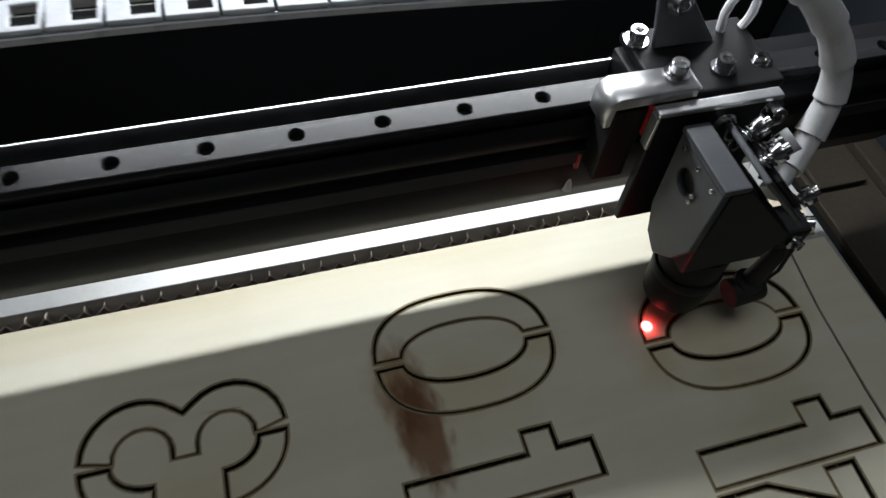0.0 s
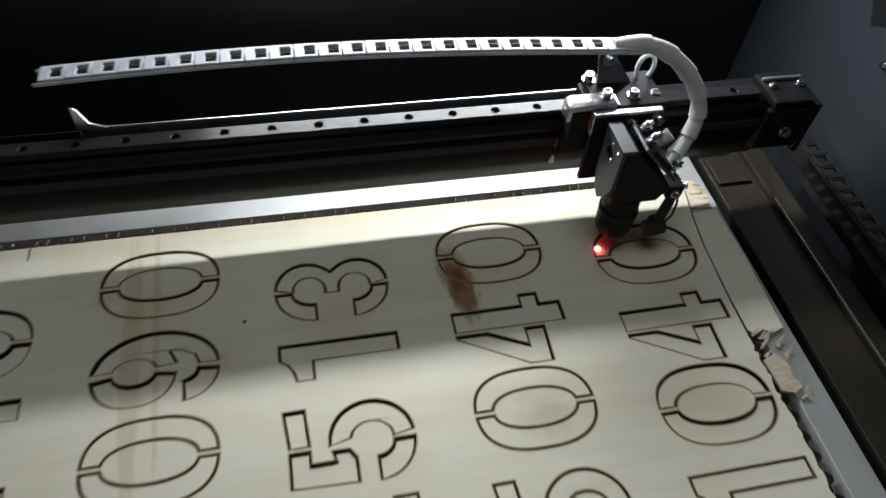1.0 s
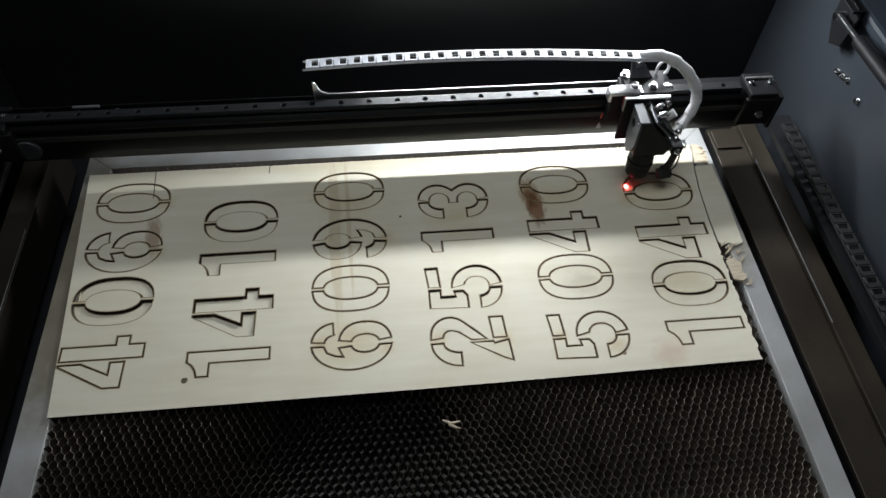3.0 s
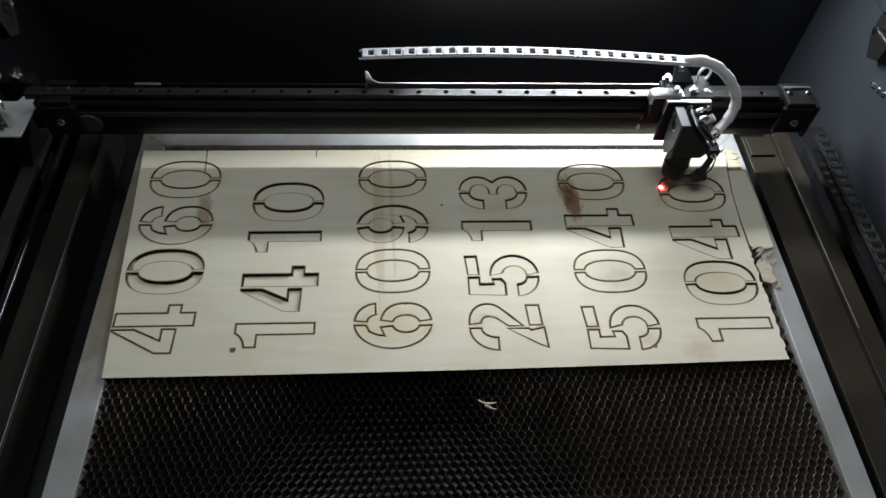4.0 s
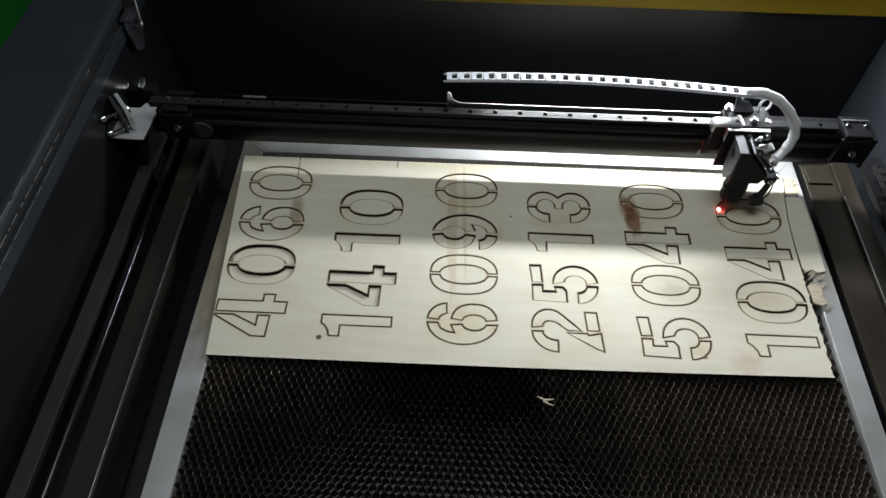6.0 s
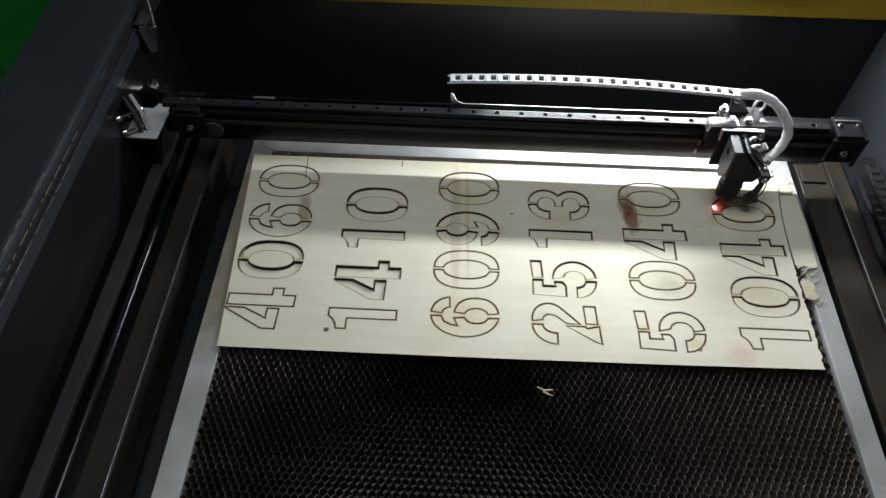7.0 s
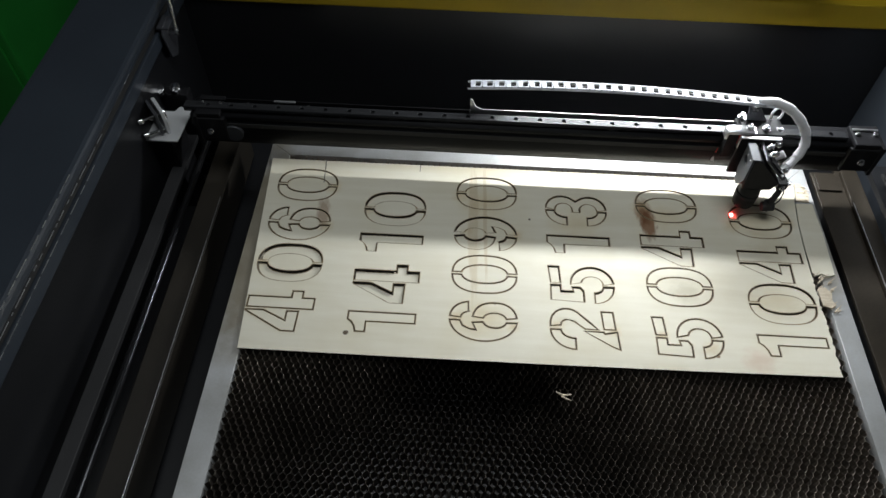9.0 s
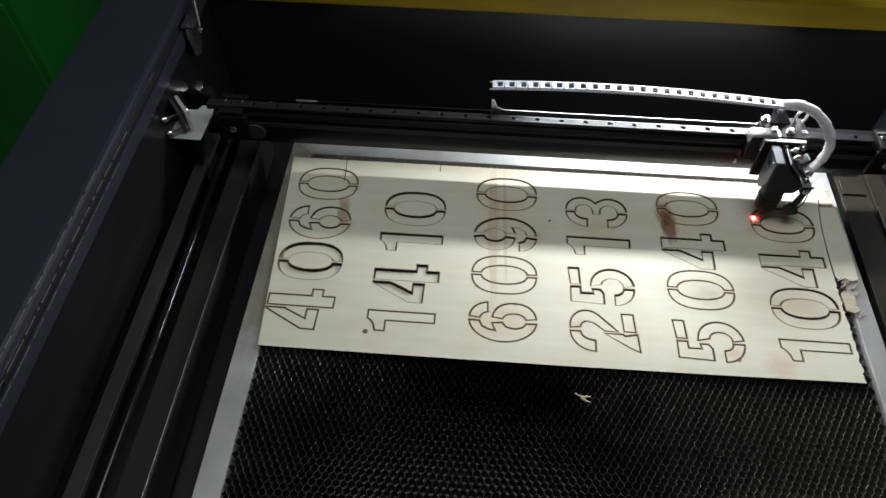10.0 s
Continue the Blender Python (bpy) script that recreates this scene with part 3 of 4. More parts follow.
sheet = ply_part("sheet", bm, 0)
for i, (inner, outer) in enumerate(rims):
    t = bmesh.new()
    z = 0.00012 + 0.00002 * (i % 5)
    a = [t.verts.new((*p, z)) for p in inner]
    b = [t.verts.new((*p, z)) for p in outer]
    for k in range(len(a)):
        n2 = (k + 1) % len(a)
        t.faces.new((a[k], a[n2], b[n2], b[k]))
    t.normal_update()
    for fc in t.faces:
        if fc.normal.z < 0:
            fc.normal_flip()
    part("scorched_rim", t, M_SCORCH, board)
for ch, lp, sink in pieces:
    d = min(sink, 3.8) * 0.001
    t = prism([lp], -PLY, 0.0)
    c = sum((v.co for v in t.verts), Vector()) / len(t.verts)
    tilt = rr.uniform(-1, 1) * sink * 0.35, rr.uniform(0.1, 1) * sink * 0.5
    t.transform(Matrix.Translation((c.x, c.y - 0.0002 * sink, -0.0002 - d)) @ Matrix.Rotation(radians(tilt[0]), 4, "Y") @ Matrix.Rotation(radians(tilt[1]), 4, "X") @ Matrix.Translation((-c.x, -c.y, 0)))
    ply_part("cut_piece", t, 0.0010)
# two burnt cuts running in from the far edge
for x0, x1, y0 in ((-0.083, -0.066, 0.255), (0.083, 0.083, 0.292)):
    t = tube([(x0 + (x1 - x0) * k / 6 * 0.2, 0.3065 - (0.3065 - y0) * k / 6, 0.0) for k in range(7)], 0.0006, 6)
    part("scorched_cut", t, M_CHAR, board)

# torn offcut of an older sheet at the bed's edge
off = empty("plywood_offcut", "torn strip of old plywood beside the sheet", "offcut")
pts = [(0.7155, 0.118), (0.7210, 0.112), (0.730, 0.1165), (0.738, 0.111), (0.7500, 0.115), (0.7535, 0.2), (0.752, 0.262), (0.7245, 0.2615), (0.7185, 0.214), (0.7160, 0.16)]
part("ply_strip", prism([pts], -0.0034, -0.0004, 0.0003), M_PLY, off)
for k in range(34):
    x, y0 = rr.uniform(0.716, 0.738), rr.uniform(0.045, 0.112)
    a = rr.uniform(-0.5, 0.5)
    L = rr.uniform(0.006, 0.02)
    part("splinter", tube([(x, y0, -0.0022), (x + L * math.sin(a + 1.2) * 0.6, y0 + L * math.cos(a) * 0.4, rr.uniform(-0.0015, 0.002))], [rr.uniform(0.0008, 0.0018), 0.0004], 5), M_SPLIT, off)
pts = [(0.7155, 0.055), (0.727, 0.051), (0.736, 0.056), (0.732, 0.066), (0.735, 0.078), (0.727, 0.090), (0.7155, 0.086)]
part("chip", prism([pts], -0.004, 0.001, 0.0003), M_SPLIT, off)
pts = [(0.7265, 0.268), (0.748, 0.266), (0.752, 0.285), (0.744, 0.306), (0.7335, 0.308)]
part("chip", prism([pts], -0.0034, -0.0006, 0.0003), M_SPLIT, off)
for k in range(14):
    x, y0 = rr.uniform(0.729, 0.748), rr.uniform(0.269, 0.303)
    part("splinter", tube([(x, y0, -0.0006), (x + rr.uniform(0.002, 0.006), y0 - rr.uniform(0.001, 0.004), rr.uniform(0.0002, 0.0016))], [rr.uniform(0.0007, 0.0014), 0.0004], 5), M_SPLIT, off)
scr = thing("wood_scrap", tube([(0.304, -0.110, -0.0058), (0.314, -0.1155, -0.0053), (0.326, -0.1135, -0.0055)], [0.0009, 0.0022, 0.0008], 6), M_SPLIT, "small pale splinter lying on the honeycomb", "splinter")
bm = tube([(0.312, -0.1165, -0.0055), (0.320, -0.121, -0.0053), (0.3255, -0.1225, -0.0058)], [0.0022, 0.0014, 0.0006], 6)
part("sliver", bm, M_SPLIT, scr)

# ---- gantry ----
GY, RZ = 0.300, 0.125
GX0, GX1 = -0.300, 0.800
gan = empty("gantry", "black gantry beam with a drilled steel linear rail", "gantry")
hl = [circle(-0.262 + 0.0385 * k, 0.0, 0.0034, 12) for k in range(27)]
rail = prism([[(GX0, -0.0075), (GX1 - 0.036, -0.0075), (GX1 - 0.036, 0.0075), (GX0, 0.0075)]] + hl, RZ - 0.010, RZ, 0.0007, Matrix.Translation((0, GY, 0)))
rl = part("rail", rail, M_STEEL, gan, "drilled steel linear rail")
for k in range(27):
    part("rail_screw", cyl((-0.262 + 0.0385 * k, GY, RZ - 0.0125), (-0.262 + 0.0385 * k, GY, RZ - 0.004), 0.0031, seg=10), M_ANOD, rl)
prof = [(-0.014, 0.0), (0.028, 0.0), (0.028, -0.040), (0.004, -0.0735), (0.001, -0.0735), (-0.006, -0.060), (-0.014, -0.045), (-0.014, -0.014), (-0.011, -0.012), (-0.011, -0.009), (-0.014, -0.007)]
bm = prism([[(y, z) for y, z in prof]], 0.0, GX1 - GX0 - 0.02, 0.0008, Matrix.Translation((GX0 + 0.01, GY, RZ - 0.0105)) @ Matrix(((0, 0, 1, 0), (1, 0, 0, 0), (0, 1, 0, 0), (0, 0, 0, 1))))
part("beam", bm, M_ANOD, gan)
part("belt", box(GX0 + 0.02, GY - 0.0165, 0.092, GX1 - 0.03, GY - 0.0152, 0.100, 0.0003), M_RUBBER, gan)
# added bright strip standing in for the lit edge of the chain's lower run
part("rear_strip", box(0.165, 0.3145, 0.1150, 0.60, 0.3158, 0.1285, 0.0003), M_ALUB, gan, "thin bright strip for the chain's lower run")
part("rear_strip", box(GX0 + 0.05, 0.3145, 0.1150, 0.164, 0.3158, 0.1255, 0.0003), M_ANOD, gan)
part("cable_tray_end", prism([[(0, 0), (0.022, 0.0), (0.010, 0.006), (0.004, 0.02), (0, 0.022)]], -0.001, 0.001, 0.0002, Matrix.Translation((0.164, 0.3135, 0.1288)) @ Matrix.Rotation(radians(90), 4, "X")), M_ALUB, gan)
for gx, s in ((GX1 - 0.03, 1), (GX0 + 0.018, -1)):
    eb = part("end_block", box(gx, GY - 0.022, 0.066, gx + 0.05, GY + 0.03, 0.1135, 0.003), M_ANOD, gan)
    part("end_plate", box(gx + (0.046 if s > 0 else 0.0), GY - 0.024, 0.060, gx + (0.052 if s > 0 else 0.006), GY + 0.030, 0.119, 0.001), M_ANOD, gan)
    part("end_cap", box(gx + 0.004, GY - 0.020, 0.1137, gx + 0.044, GY + 0.025, 0.1225, 0.002), M_ANOD, gan)
    part("end_lip", box(gx + 0.006, GY + 0.012, 0.1228, gx + 0.046, GY + 0.015, 0.1255, 0.0005), M_ALUB if s > 0 else M_ANOD, gan)
    screw(eb, (gx + 0.024, GY - 0.0245, 0.09), (0, -1, 0.15), 0.004)
    screw(gan, (gx + 0.012, GY + 0.004, 0.1227), (0, 0, 1), 0.003, 0.003)
    screw(gan, (gx + 0.040, GY + 0.004, 0.1227), (0, 0, 1), 0.003, 0.003)
    if s < 0:
        part("pulley", cyl((gx + 0.058, GY - 0.02, 0.08), (gx + 0.058, GY + 0.012, 0.08), 0.016, seg=24, b=0.001), M_GREYANOD, gan)
for k, x in enumerate((-0.20, -0.15, -0.10)):
    screw(gan, (x, GY + 0.016, RZ - 0.010), (0, 0, 1), 0.0032, 0.004)
part("limit_tab", box(-0.155, GY + 0.010, RZ + 0.0003, -0.120, GY + 0.014, RZ + 0.003, 0.0003), M_ALUB, gan)
part("sensor_flag", cyl((0.5655, GY - 0.010, 0.088), (0.566, GY - 0.013, 0.068), 0.0014, 0.0030, 10), M_HOSE, gan)
part("sensor_led", cyl((0.5655, GY - 0.0155, 0.098), (0.5655, GY - 0.0158, 0.0885), 0.0014, seg=8), M_RED, gan)

# ---- laser head ----
NX, NY = 0.621, 0.2375
SX, SY = NX - 0.012, NY - 0.009
hd = empty("laser_carriage", "black laser head on a silver carriage plate", "laser head")
part("carriage_block", box(NX - 0.034, GY - 0.017, RZ - 0.014, NX + 0.030, GY + 0.016, RZ + 0.0098, 0.0015), M_ANOD, hd)
part("carriage_plate", box(NX - 0.030, GY - 0.026, RZ + 0.0100, NX + 0.034, GY + 0.020, RZ + 0.0150, 0.0012), M_ANOD, hd)
# silver belt clamp: a bar with a rounded, turned-down end
CL = Matrix.Translation((NX, GY, RZ))
bar_side = [(-0.057, 0.004), (-0.0535, 0.004), (-0.0530, 0.014), (-0.014, 0.0152), (-0.014, 0.0205), (-0.052, 0.0205), (-0.0555, 0.0185), (-0.057, 0.015)]
part("belt_clamp", prism([bar_side], -0.0085, 0.0085, 0.0008, CL @ Matrix(((1, 0, 0, 0), (0, 0, -1, -0.0205), (0, 1, 0, 0), (0, 0, 0, 1)))), M_ALUB, hd, "silver belt clamp with a turned-down end")
part("clamp_block", box(NX - 0.0525, GY - 0.028, RZ - 0.034, NX - 0.036, GY - 0.013, RZ + 0.0125, 0.001), M_ANOD, hd)
part("red_mark", box(NX - 0.0362, GY - 0.030, RZ - 0.004, NX - 0.0335, GY - 0.026, RZ + 0.013, 0.0005), M_RED, hd)
part("front_plate", box(NX - 0.035, GY - 0.0365, RZ - 0.060, NX + 0.026, GY - 0.0318, RZ + 0.0135, 0.001), M_ANOD, hd)
part("front_plate_edge", box(NX - 0.0365, GY - 0.0370, RZ + 0.0137, NX + 0.0265, GY - 0.0310, RZ + 0.0165, 0.0008), M_ALUB, hd, "silver top edge")
part("front_plate_edge", box(NX - 0.0367, GY - 0.0370, RZ - 0.006, NX - 0.0352, GY - 0.0310, RZ + 0.0135, 0.0005), M_ALUB, hd, "silver side edge")
screw(hd, (NX - 0.021, GY - 0.018, RZ + 0.0207), (0, 0, 1), 0.0042, 0.0055)
part("square_washer", box(NX - 0.028, GY - 0.025, RZ + 0.0156, NX - 0.0095, GY - 0.011, RZ + 0.0166, 0.0003), M_ALUB, hd)
screw(hd, (NX + 0.007, GY - 0.014, RZ + 0.0152), (0, 0, 1), 0.0042, 0.0055)
screw(hd, (NX + 0.029, GY - 0.012, RZ + 0.0140), (0, 0, 1), 0.0038, 0.0020)
screw(hd, (NX + 0.000, GY - 0.0367, RZ + 0.003), (0, -1, 0.2), 0.0045, 0.007)
screw(hd, (NX + 0.006, GY - 0.0367, RZ - 0.006), (0, -1, 0.2), 0.0045, 0.006)
screw(hd, (NX + 0.023, GY - 0.0367, RZ + 0.008), (0, -1, 0.2), 0.0042, 0.006)
# tall bent bracket that carries the chain's end
tw = [(-0.012, 0.0), (0.020, 0.0), (0.003, 0.024), (-0.001, 0.030), (-0.008, 0.030), (-0.013, 0.025)]
part("tower_bracket", prism([tw], -0.0015, 0.0015, 0.0004, Matrix.Translation((NX - 0.008, GY + 0.006, RZ + 0.0155)) @ Matrix.Rotation(radians(72), 4, "X")), M_GREYANOD, hd, "bent grey bracket holding the chain")
screw(hd, (NX - 0.012, GY + 0.0110, RZ + 0.0365), (0, -0.95, 0.3), 0.0042, 0.006)
screw(hd, (NX - 0.026, GY + 0.012, RZ + 0.0152), (0, 0, 1), 0.0042, 0.006)
# mirror housing: a block with a round port facing along the beam and a sloping mirror seat
BX, BY0, BY1, BZ0, BZ1 = NX - 0.025, NY - 0.017, NY + 0.021, 0.072, 0.1335
MX, MY = NX, NY
prof = [(0.004, BZ0), (0.048, BZ0), (0.056, BZ0 + 0.012), (0.056, BZ0 + 0.018), (0.015, BZ1), (0.004, BZ1)]
XZ = Matrix(((1, 0, 0, BX), (0, 0, -1, (BY0 + BY1) / 2), (0, 1, 0, 0), (0, 0, 0, 1)))
part("mirror_housing", prism([prof], -(BY1 - BY0) / 2, (BY1 - BY0) / 2, 0.0012, XZ), M_ANOD, hd)
YZ = Matrix(((0, 0, 1, BX), (1, 0, 0, 0), (0, 1, 0, 0), (0, 0, 0, 1)))
face = [(BY0, BZ1), (BY0, BZ0 + 0.020), (BY0 + 0.008, BZ0 + 0.004), (BY0 + 0.020, BZ0 - 0.008), (BY1 - 0.008, BZ0 - 0.002), (BY1 - 0.002, BZ0 + 0.014), (BY1, BZ1)]
pc = (0.5 * (BY0 + BY1) + 0.0035, BZ1 - 0.017)
part("port_plate", prism([face, circle(pc[0], pc[1], 0.0066, 24)], 0.0, 0.0038, 0.0006, YZ), M_HEADGREY, hd, "dark grey plate with a round beam port")
# thin dark disc that paints the shade inside the port
part("port_dark_disc", cyl((BX + 0.0036, pc[0], pc[1]), (BX + 0.0042, pc[0], pc[1]), 0.0064, seg=24), M_RUBBER, hd)
part("top_plate", box(BX - 0.0006, BY0 - 0.0005, BZ1 + 0.0003, BX + 0.0125, BY1 + 0.0005, BZ1 + 0.0035, 0.0008), M_HEADGREY, hd)
for k in range(3):
    screw(hd, (BX - 0.0004, BY0 + 0.006 + 0.0125 * k, BZ1 - 0.003), (-1, 0, 0), 0.0011, 0.0016, False)
screw(hd, (BX - 0.0004, pc[0] - 0.0085, pc[1] + 0.001), (-1, 0, 0), 0.0013, 0.0016, False)
screw(hd, (BX - 0.0004, pc[0] - 0.0085, pc[1] - 0.003), (-1, 0, 0), 0.0011, 0.0016, False)
slope = math.degrees(math.atan2(BZ1 - BZ0 - 0.018, 0.041))
P = Matrix.Translation((BX + 0.0165, (BY0 + BY1) / 2, BZ1)) @ Matrix.Rotation(radians(slope), 4, "Y")
part("mirror_plate", box(0.002, -0.018, 0.0035, 0.058, 0.018, 0.0065, 0.001, P), M_GREYANOD, hd)
part("mirror_back", box(0.012, -0.015, 0.0068, 0.046, 0.014, 0.0100, 0.001, P), M_ANOD, hd)
for u, v in ((0.010, 0.012), (0.010, -0.004), (0.030, 0.012), (0.048, -0.011)):
    a, c = P @ Vector((u, v, 0.0066)), P @ Vector((u, v, 0.020))
    adj = part("adjusting_screw", cyl(a, c, 0.0026, seg=14, b=0.0004, bm=cyl(a + (c - a) * 0.45, a + (c - a) * 0.8, 0.0046, seg=14, b=0.0005)), M_CHROME, hd, "", True)
    pts = [P @ Vector((u + 0.0040 * math.cos(k * 0.9), v + 0.0040 * math.sin(k * 0.9), 0.0070 + 0.00032 * k)) for k in range(22)]
    part("spring", tube(pts, 0.0006, 5), M_CHROME, adj)
part("hose_fitting", cyl(P @ Vector((0.036, 0.012, 0.0066)), P @ Vector((0.036, 0.012, 0.024)), 0.0050, 0.0062, 18, 0.0006), M_HOSE, hd, "milky plastic hose fitting", True)
lt = part("lens_tube", cyl((MX, MY, 0.0715), (MX, MY, 0.052), 0.0172, seg=36, b=0.001), M_ANOD, hd, "", True)
part("lens_ring", cyl((MX, MY, 0.0518), (MX, MY, 0.045), 0.0185, seg=36, b=0.001), M_ANOD, lt, "", True)
nz = part("nozzle", cyl((MX, MY, 0.0448), (MX, MY, 0.024), 0.0180, 0.0168, 36, 0.0018), M_ANOD, hd, "", True)
part("nozzle_tip", cyl((MX, MY, 0.0238), (MX, MY, 0.017), 0.0055, 0.0035, 20, 0.0005), M_ANOD, nz, "", True)
# air pipe and pointer lamp on the far side of the nozzle
AX, AY = NX + 0.040, NY - 0.012
part("pointer_clamp", box(AX - 0.006, AY - 0.002, 0.070, AX + 0.010, AY + 0.016, 0.084, 0.002), M_ANOD, hd)
part("air_pipe", tube([(AX + 0.004, AY + 0.004, 0.076), (AX + 0.002, AY + 0.001, 0.062), (AX - 0.001, AY, 0.048), (AX - 0.003, AY, 0.036)], [0.0044, 0.0048, 0.0050, 0.0056], 14), M_RUBBER, hd, "", True)
part("air_nozzle", cyl((AX - 0.014, AY - 0.001, 0.029), (AX + 0.006, AY - 0.001, 0.031), 0.0085, 0.0078, 20, 0.002), M_RUBBER, hd, "", True)
part("air_elbow", cyl((AX - 0.004, AY, 0.039), (AX - 0.005, AY, 0.022), 0.0080, 0.0064, 18, 0.0016), M_RUBBER, hd, "", True)
part("wire", tube([(AX + 0.007, AY + 0.004, 0.074), (AX + 0.010, AY, 0.062), (AX + 0.009, AY - 0.002, 0.046), (AX + 0.003, AY - 0.002, 0.034)], 0.0011, 8), M_RUBBER, hd, "", True)
part("wire", tube([(AX + 0.006, AY + 0.010, 0.083), (AX + 0.004, AY + 0.018, 0.090), (AX - 0.002, AY + 0.026, 0.092), (AX - 0.004, AY + 0.032, 0.088)], 0.0011, 8), M_RUBBER, hd, "", True)
screw(hd, (AX + 0.0102, AY + 0.006, 0.078), (1, -0.4, 0.3), 0.0038, 0.005)
screw(hd, (AX + 0.001, AY - 0.0022, 0.077), (0.2, -1, 0.1), 0.0032, 0.004)
part("small_hose", tube([(NX + 0.020, GY + 0.012, RZ + 0.014)] + [(NX + 0.026 + 0.008 * math.cos(a), GY + 0.012, RZ + 0.025 + 0.013 * math.sin(a)) for a in [math.pi - 0.4 * k for k in range(11)]], 0.0022, 8), M_HOSE, hd, "", True)
bm = bmesh.new()
bmesh.ops.create_uvsphere(bm, u_segments=16, v_segments=8, radius=0.0034)
bmesh.ops.scale(bm, vec=(1, 1, 0.35), verts=bm.verts)
bmesh.ops.translate(bm, vec=(SX, SY, 0.0004), verts=bm.verts)
thing("laser_spot", bm, M_SPOT, "glowing red laser point on the plywood", "laser spot", smooth=True)

# ---- cable chain and hose ----
CW, CH, PITCH = 0.0165, 0.0050, 0.0178


def chain_link(material):
    """A link: a top frame with a square opening, two cheeks that overlap the next link, a bottom bar."""
    h = PITCH / 2
    top = [(-h, -CW / 2), (h - 0.0006, -CW / 2), (h - 0.0006, CW / 2), (-h, CW / 2)]
    win = [(-0.0016, -0.0054), (0.0064, -0.0054), (0.0064, 0.0054), (-0.0016, 0.0054)]
    bm = prism([top, win], CH / 2 - 0.0022, CH / 2, 0.0004)
    for sgn in (-1, 1):
        bm = prism([[(-h - 0.004, -CH / 2), (h - 0.004, -CH / 2), (h + 0.001, -0.001), (h - 0.002, CH / 2 - 0.0024), (-h, CH / 2 - 0.0024), (-h - 0.0045, 0)]], -0.0009, 0.0009, 0.0002, Matrix.Translation((0, sgn * (CW / 2 - 0.0002), 0)) @ Matrix.Rotation(radians(90), 4, "X"), bm)
    bm = box(-h + 0.0004, -CW / 2 + 0.001, -CH / 2, -0.0022, CW / 2 - 0.001, -CH / 2 + 0.0014, 0.0004, None, bm)
    me = bpy.data.meshes.new("link")
    bm.to_mesh(me)
    bm.free()
    me.materials.append(material)
    return me


chain = empty("cable_chain", "white nylon cable chain above the gantry rail", "cable chain")
lk = chain_link(M_CHAIN)
n = 26
for k in range(n):
    u = k / (n - 1)
    ob = new("link", lk)
    ob.parent = chain
    x = 0.172 + PITCH * k
    z = 0.193 + 0.012 * math.sin(math.pi * (0.15 + 0.85 * u)) - 0.004 * u
    sl = 0.012 * math.pi * 0.85 * math.cos(math.pi * (0.15 + 0.85 * u)) / (n * PITCH) - 0.004 / (n * PITCH)
    ob.matrix_local = pose(x, 0.291, z, 0, -math.degrees(math.atan(sl)), 0)
part("cable", tube([(0.168 + 0.46 * k / 12, 0.291, 0.192 + 0.012 * math.sin(math.pi * (0.15 + 0.85 * k / 12)) - 0.004 * k / 12) for k in range(13)], 0.0025, 8), M_RUBBER, chain)

hose = empty("hose_loop", "white spiral-wrapped hose looping down to the laser head", "hose")
hp = [Vector(p) for p in ((0.598, 0.291, 0.190), (0.624, 0.290, 0.191), (0.648, 0.288, 0.182), (0.670, 0.285, 0.164), (0.686, 0.281, 0.143), (0.692, 0.276, 0.123), (0.687, 0.269, 0.105), (0.675, 0.260, 0.092), (0.660, 0.249, 0.084))]


def spline(ps, m):
    out = []
    for i in range(len(ps) - 1):
        p0, p1, p2, p3 = ps[max(i - 1, 0)], ps[i], ps[i + 1], ps[min(i + 2, len(ps) - 1)]
        for k in range(m):
            t = k / m
            out.append(0.5 * ((2 * p1) + (p2 - p0) * t + (2 * p0 - 5 * p1 + 4 * p2 - p3) * t * t + (3 * p1 - p0 - 3 * p2 + p3) * t ** 3))
    return out + [ps[-1]]


sp_ = spline(hp, 12)
hz = part("hose", tube(sp_, 0.0060, 14), M_HOSE, hose, "", True)
for k in range(0, len(sp_) - 14, 12):
    seg = sp_[k:k + 15]
    part("wrap_segment", tube(seg, [0.0063 + 0.0018 * i / 14 for i in range(len(seg))], 18), M_HOSE, hz, "", True)

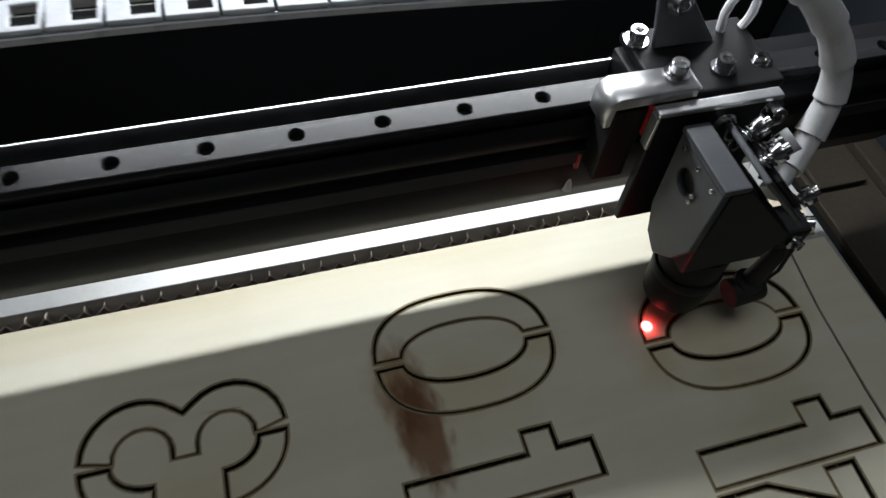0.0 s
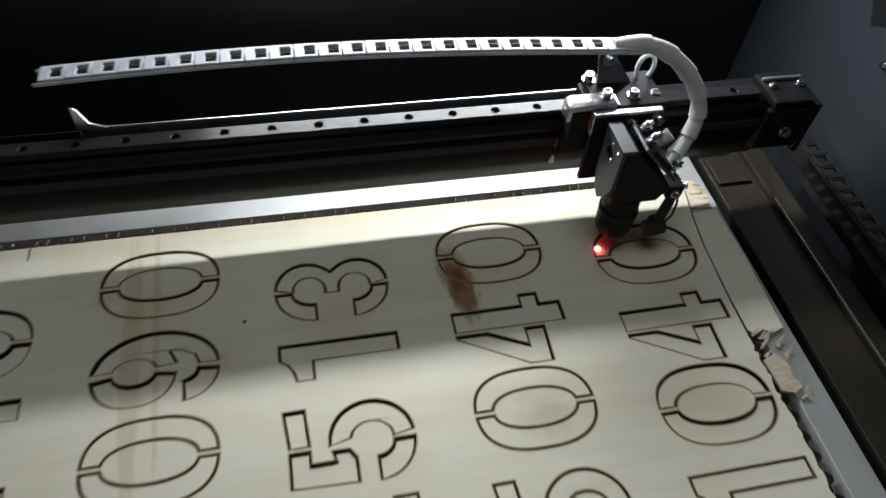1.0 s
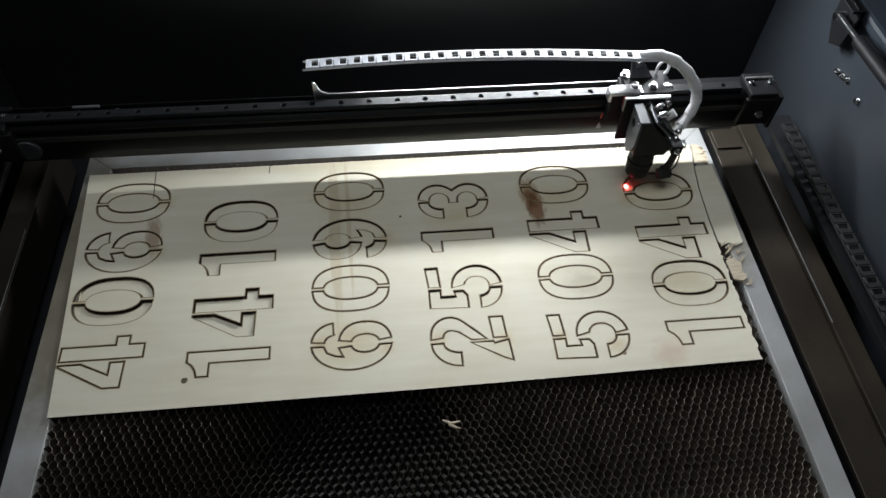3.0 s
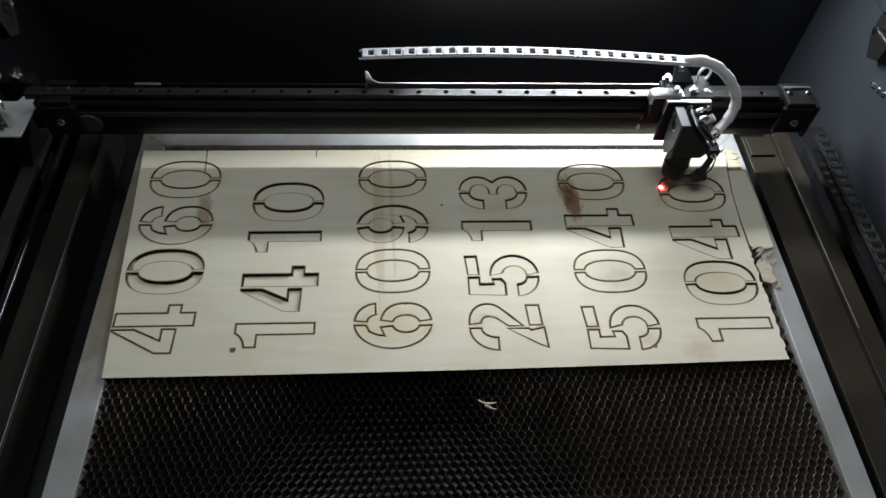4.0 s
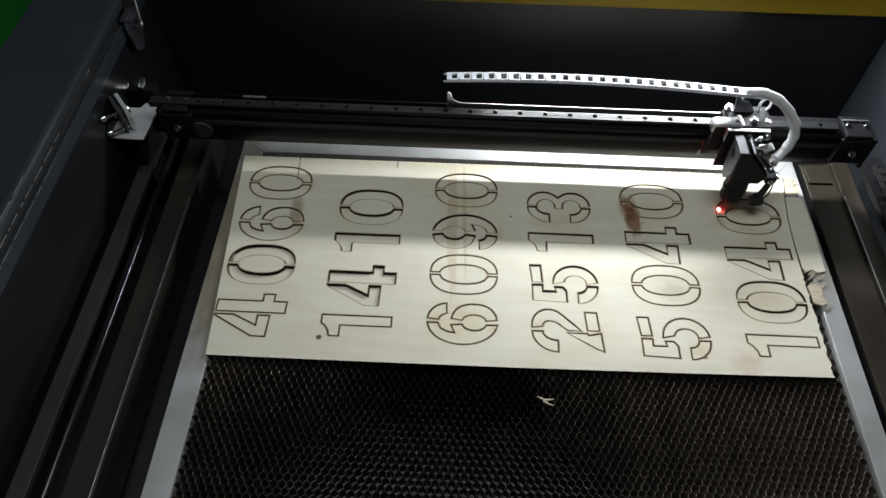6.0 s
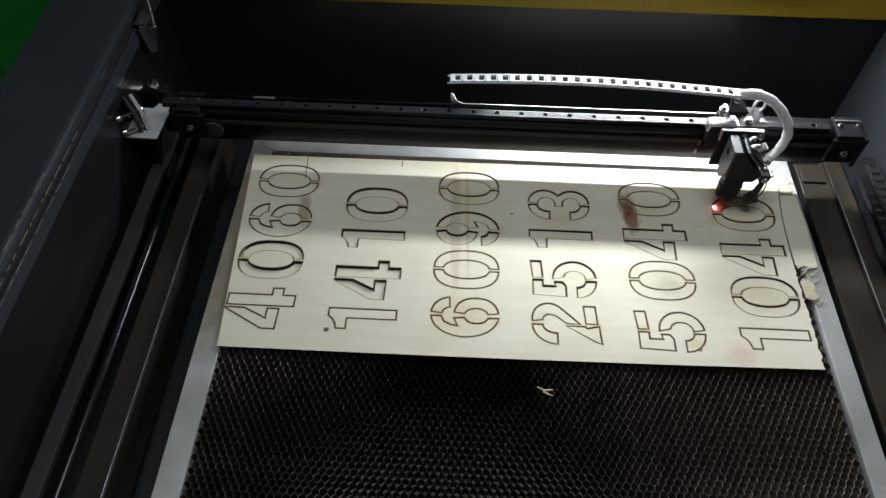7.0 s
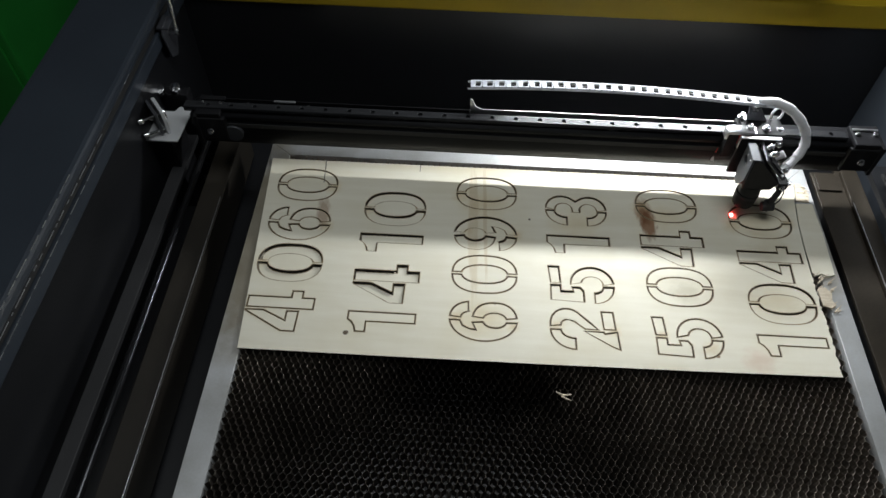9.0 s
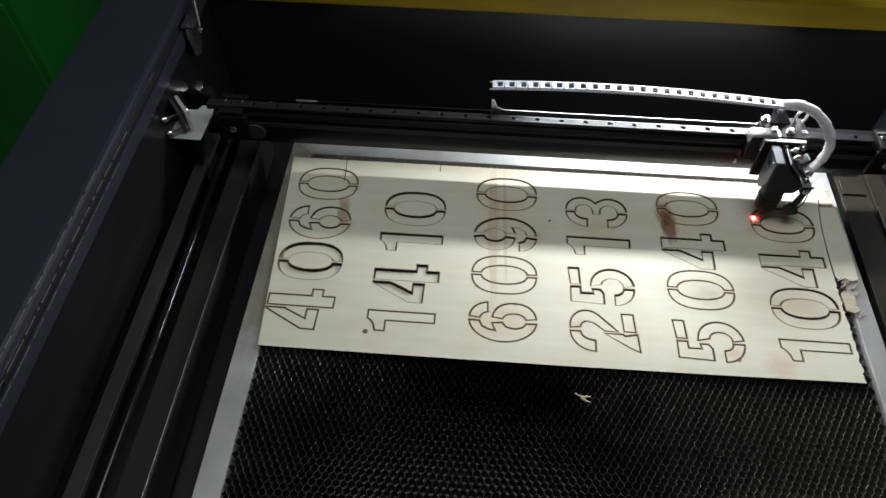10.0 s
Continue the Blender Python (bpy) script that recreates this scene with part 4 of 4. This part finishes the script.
# ---- chain along the right wall ----
rc = empty("side_cable_chain", "black cable chain lying along the side wall", "cable chain")
lkb = chain_link(M_RUBBER)
for k in range(46):
    ob = new("link", lkb)
    ob.parent = rc
    ob.matrix_local = pose(0.893, -0.50 + 0.0182 * k, 0.012, 0, 0, 90) @ Matrix.Diagonal((1, 1.2, 1.2, 1))
part("channel", box(0.874, YF, -0.012, 0.914, 0.36, 0.0, 0.001), M_BLACK, rc)

# ---- fixed mirror at the left end ----
mm = empty("mirror_mount", "bare aluminium mirror mount with adjusting screws", "mirror mount")
part("base_plate", prism([[(-0.392, 0.256), (-0.311, 0.256), (-0.306, 0.336), (-0.330, 0.338), (-0.336, 0.326), (-0.372, 0.326)]], 0.078, 0.082, 0.0005), M_PLATE, mm)
rot = Matrix.Translation((-0.340, 0.290, 0.082)) @ Matrix.Rotation(radians(38), 4, "Z")
part("mirror_plate", box(-0.004, -0.022, 0.0, 0.002, 0.022, 0.046, 0.001, rot), M_PLATE, mm)
part("mirror_plate", box(-0.014, -0.022, 0.004, -0.009, 0.022, 0.046, 0.001, rot), M_GREYANOD, mm)
part("mirror", cyl(rot @ Vector((0.002, 0, 0.025)), rot @ Vector((0.006, 0, 0.025)), 0.012, seg=28, b=0.0006), M_CHROME, mm, "", True)
for v, w in ((-0.016, 0.010), (0.016, 0.010), (-0.016, 0.040)):
    part("adjusting_screw", cyl(rot @ Vector((-0.036, v, w)), rot @ Vector((-0.005, v, w)), 0.0022, seg=10, bm=cyl(rot @ Vector((-0.040, v, w)), rot @ Vector((-0.032, v, w)), 0.005, seg=14, b=0.0006)), M_CHROME, mm, "", True)
part("pedestal", box(-0.372, 0.27, ZP, -0.330, 0.33, 0.0775, 0.002), M_ANOD, mm)
for p in ((-0.36, 0.352, 0.10), (-0.335, 0.358, 0.10)):
    part("knob", cyl(p, (p[0], p[1] - 0.004, p[2] + 0.012), 0.009, seg=20, b=0.001), M_CHROME, mm, "", True)
part("rear_bracket", box(-0.375, 0.35, ZP, -0.318, 0.372, 0.097, 0.002), M_ANOD, mm)
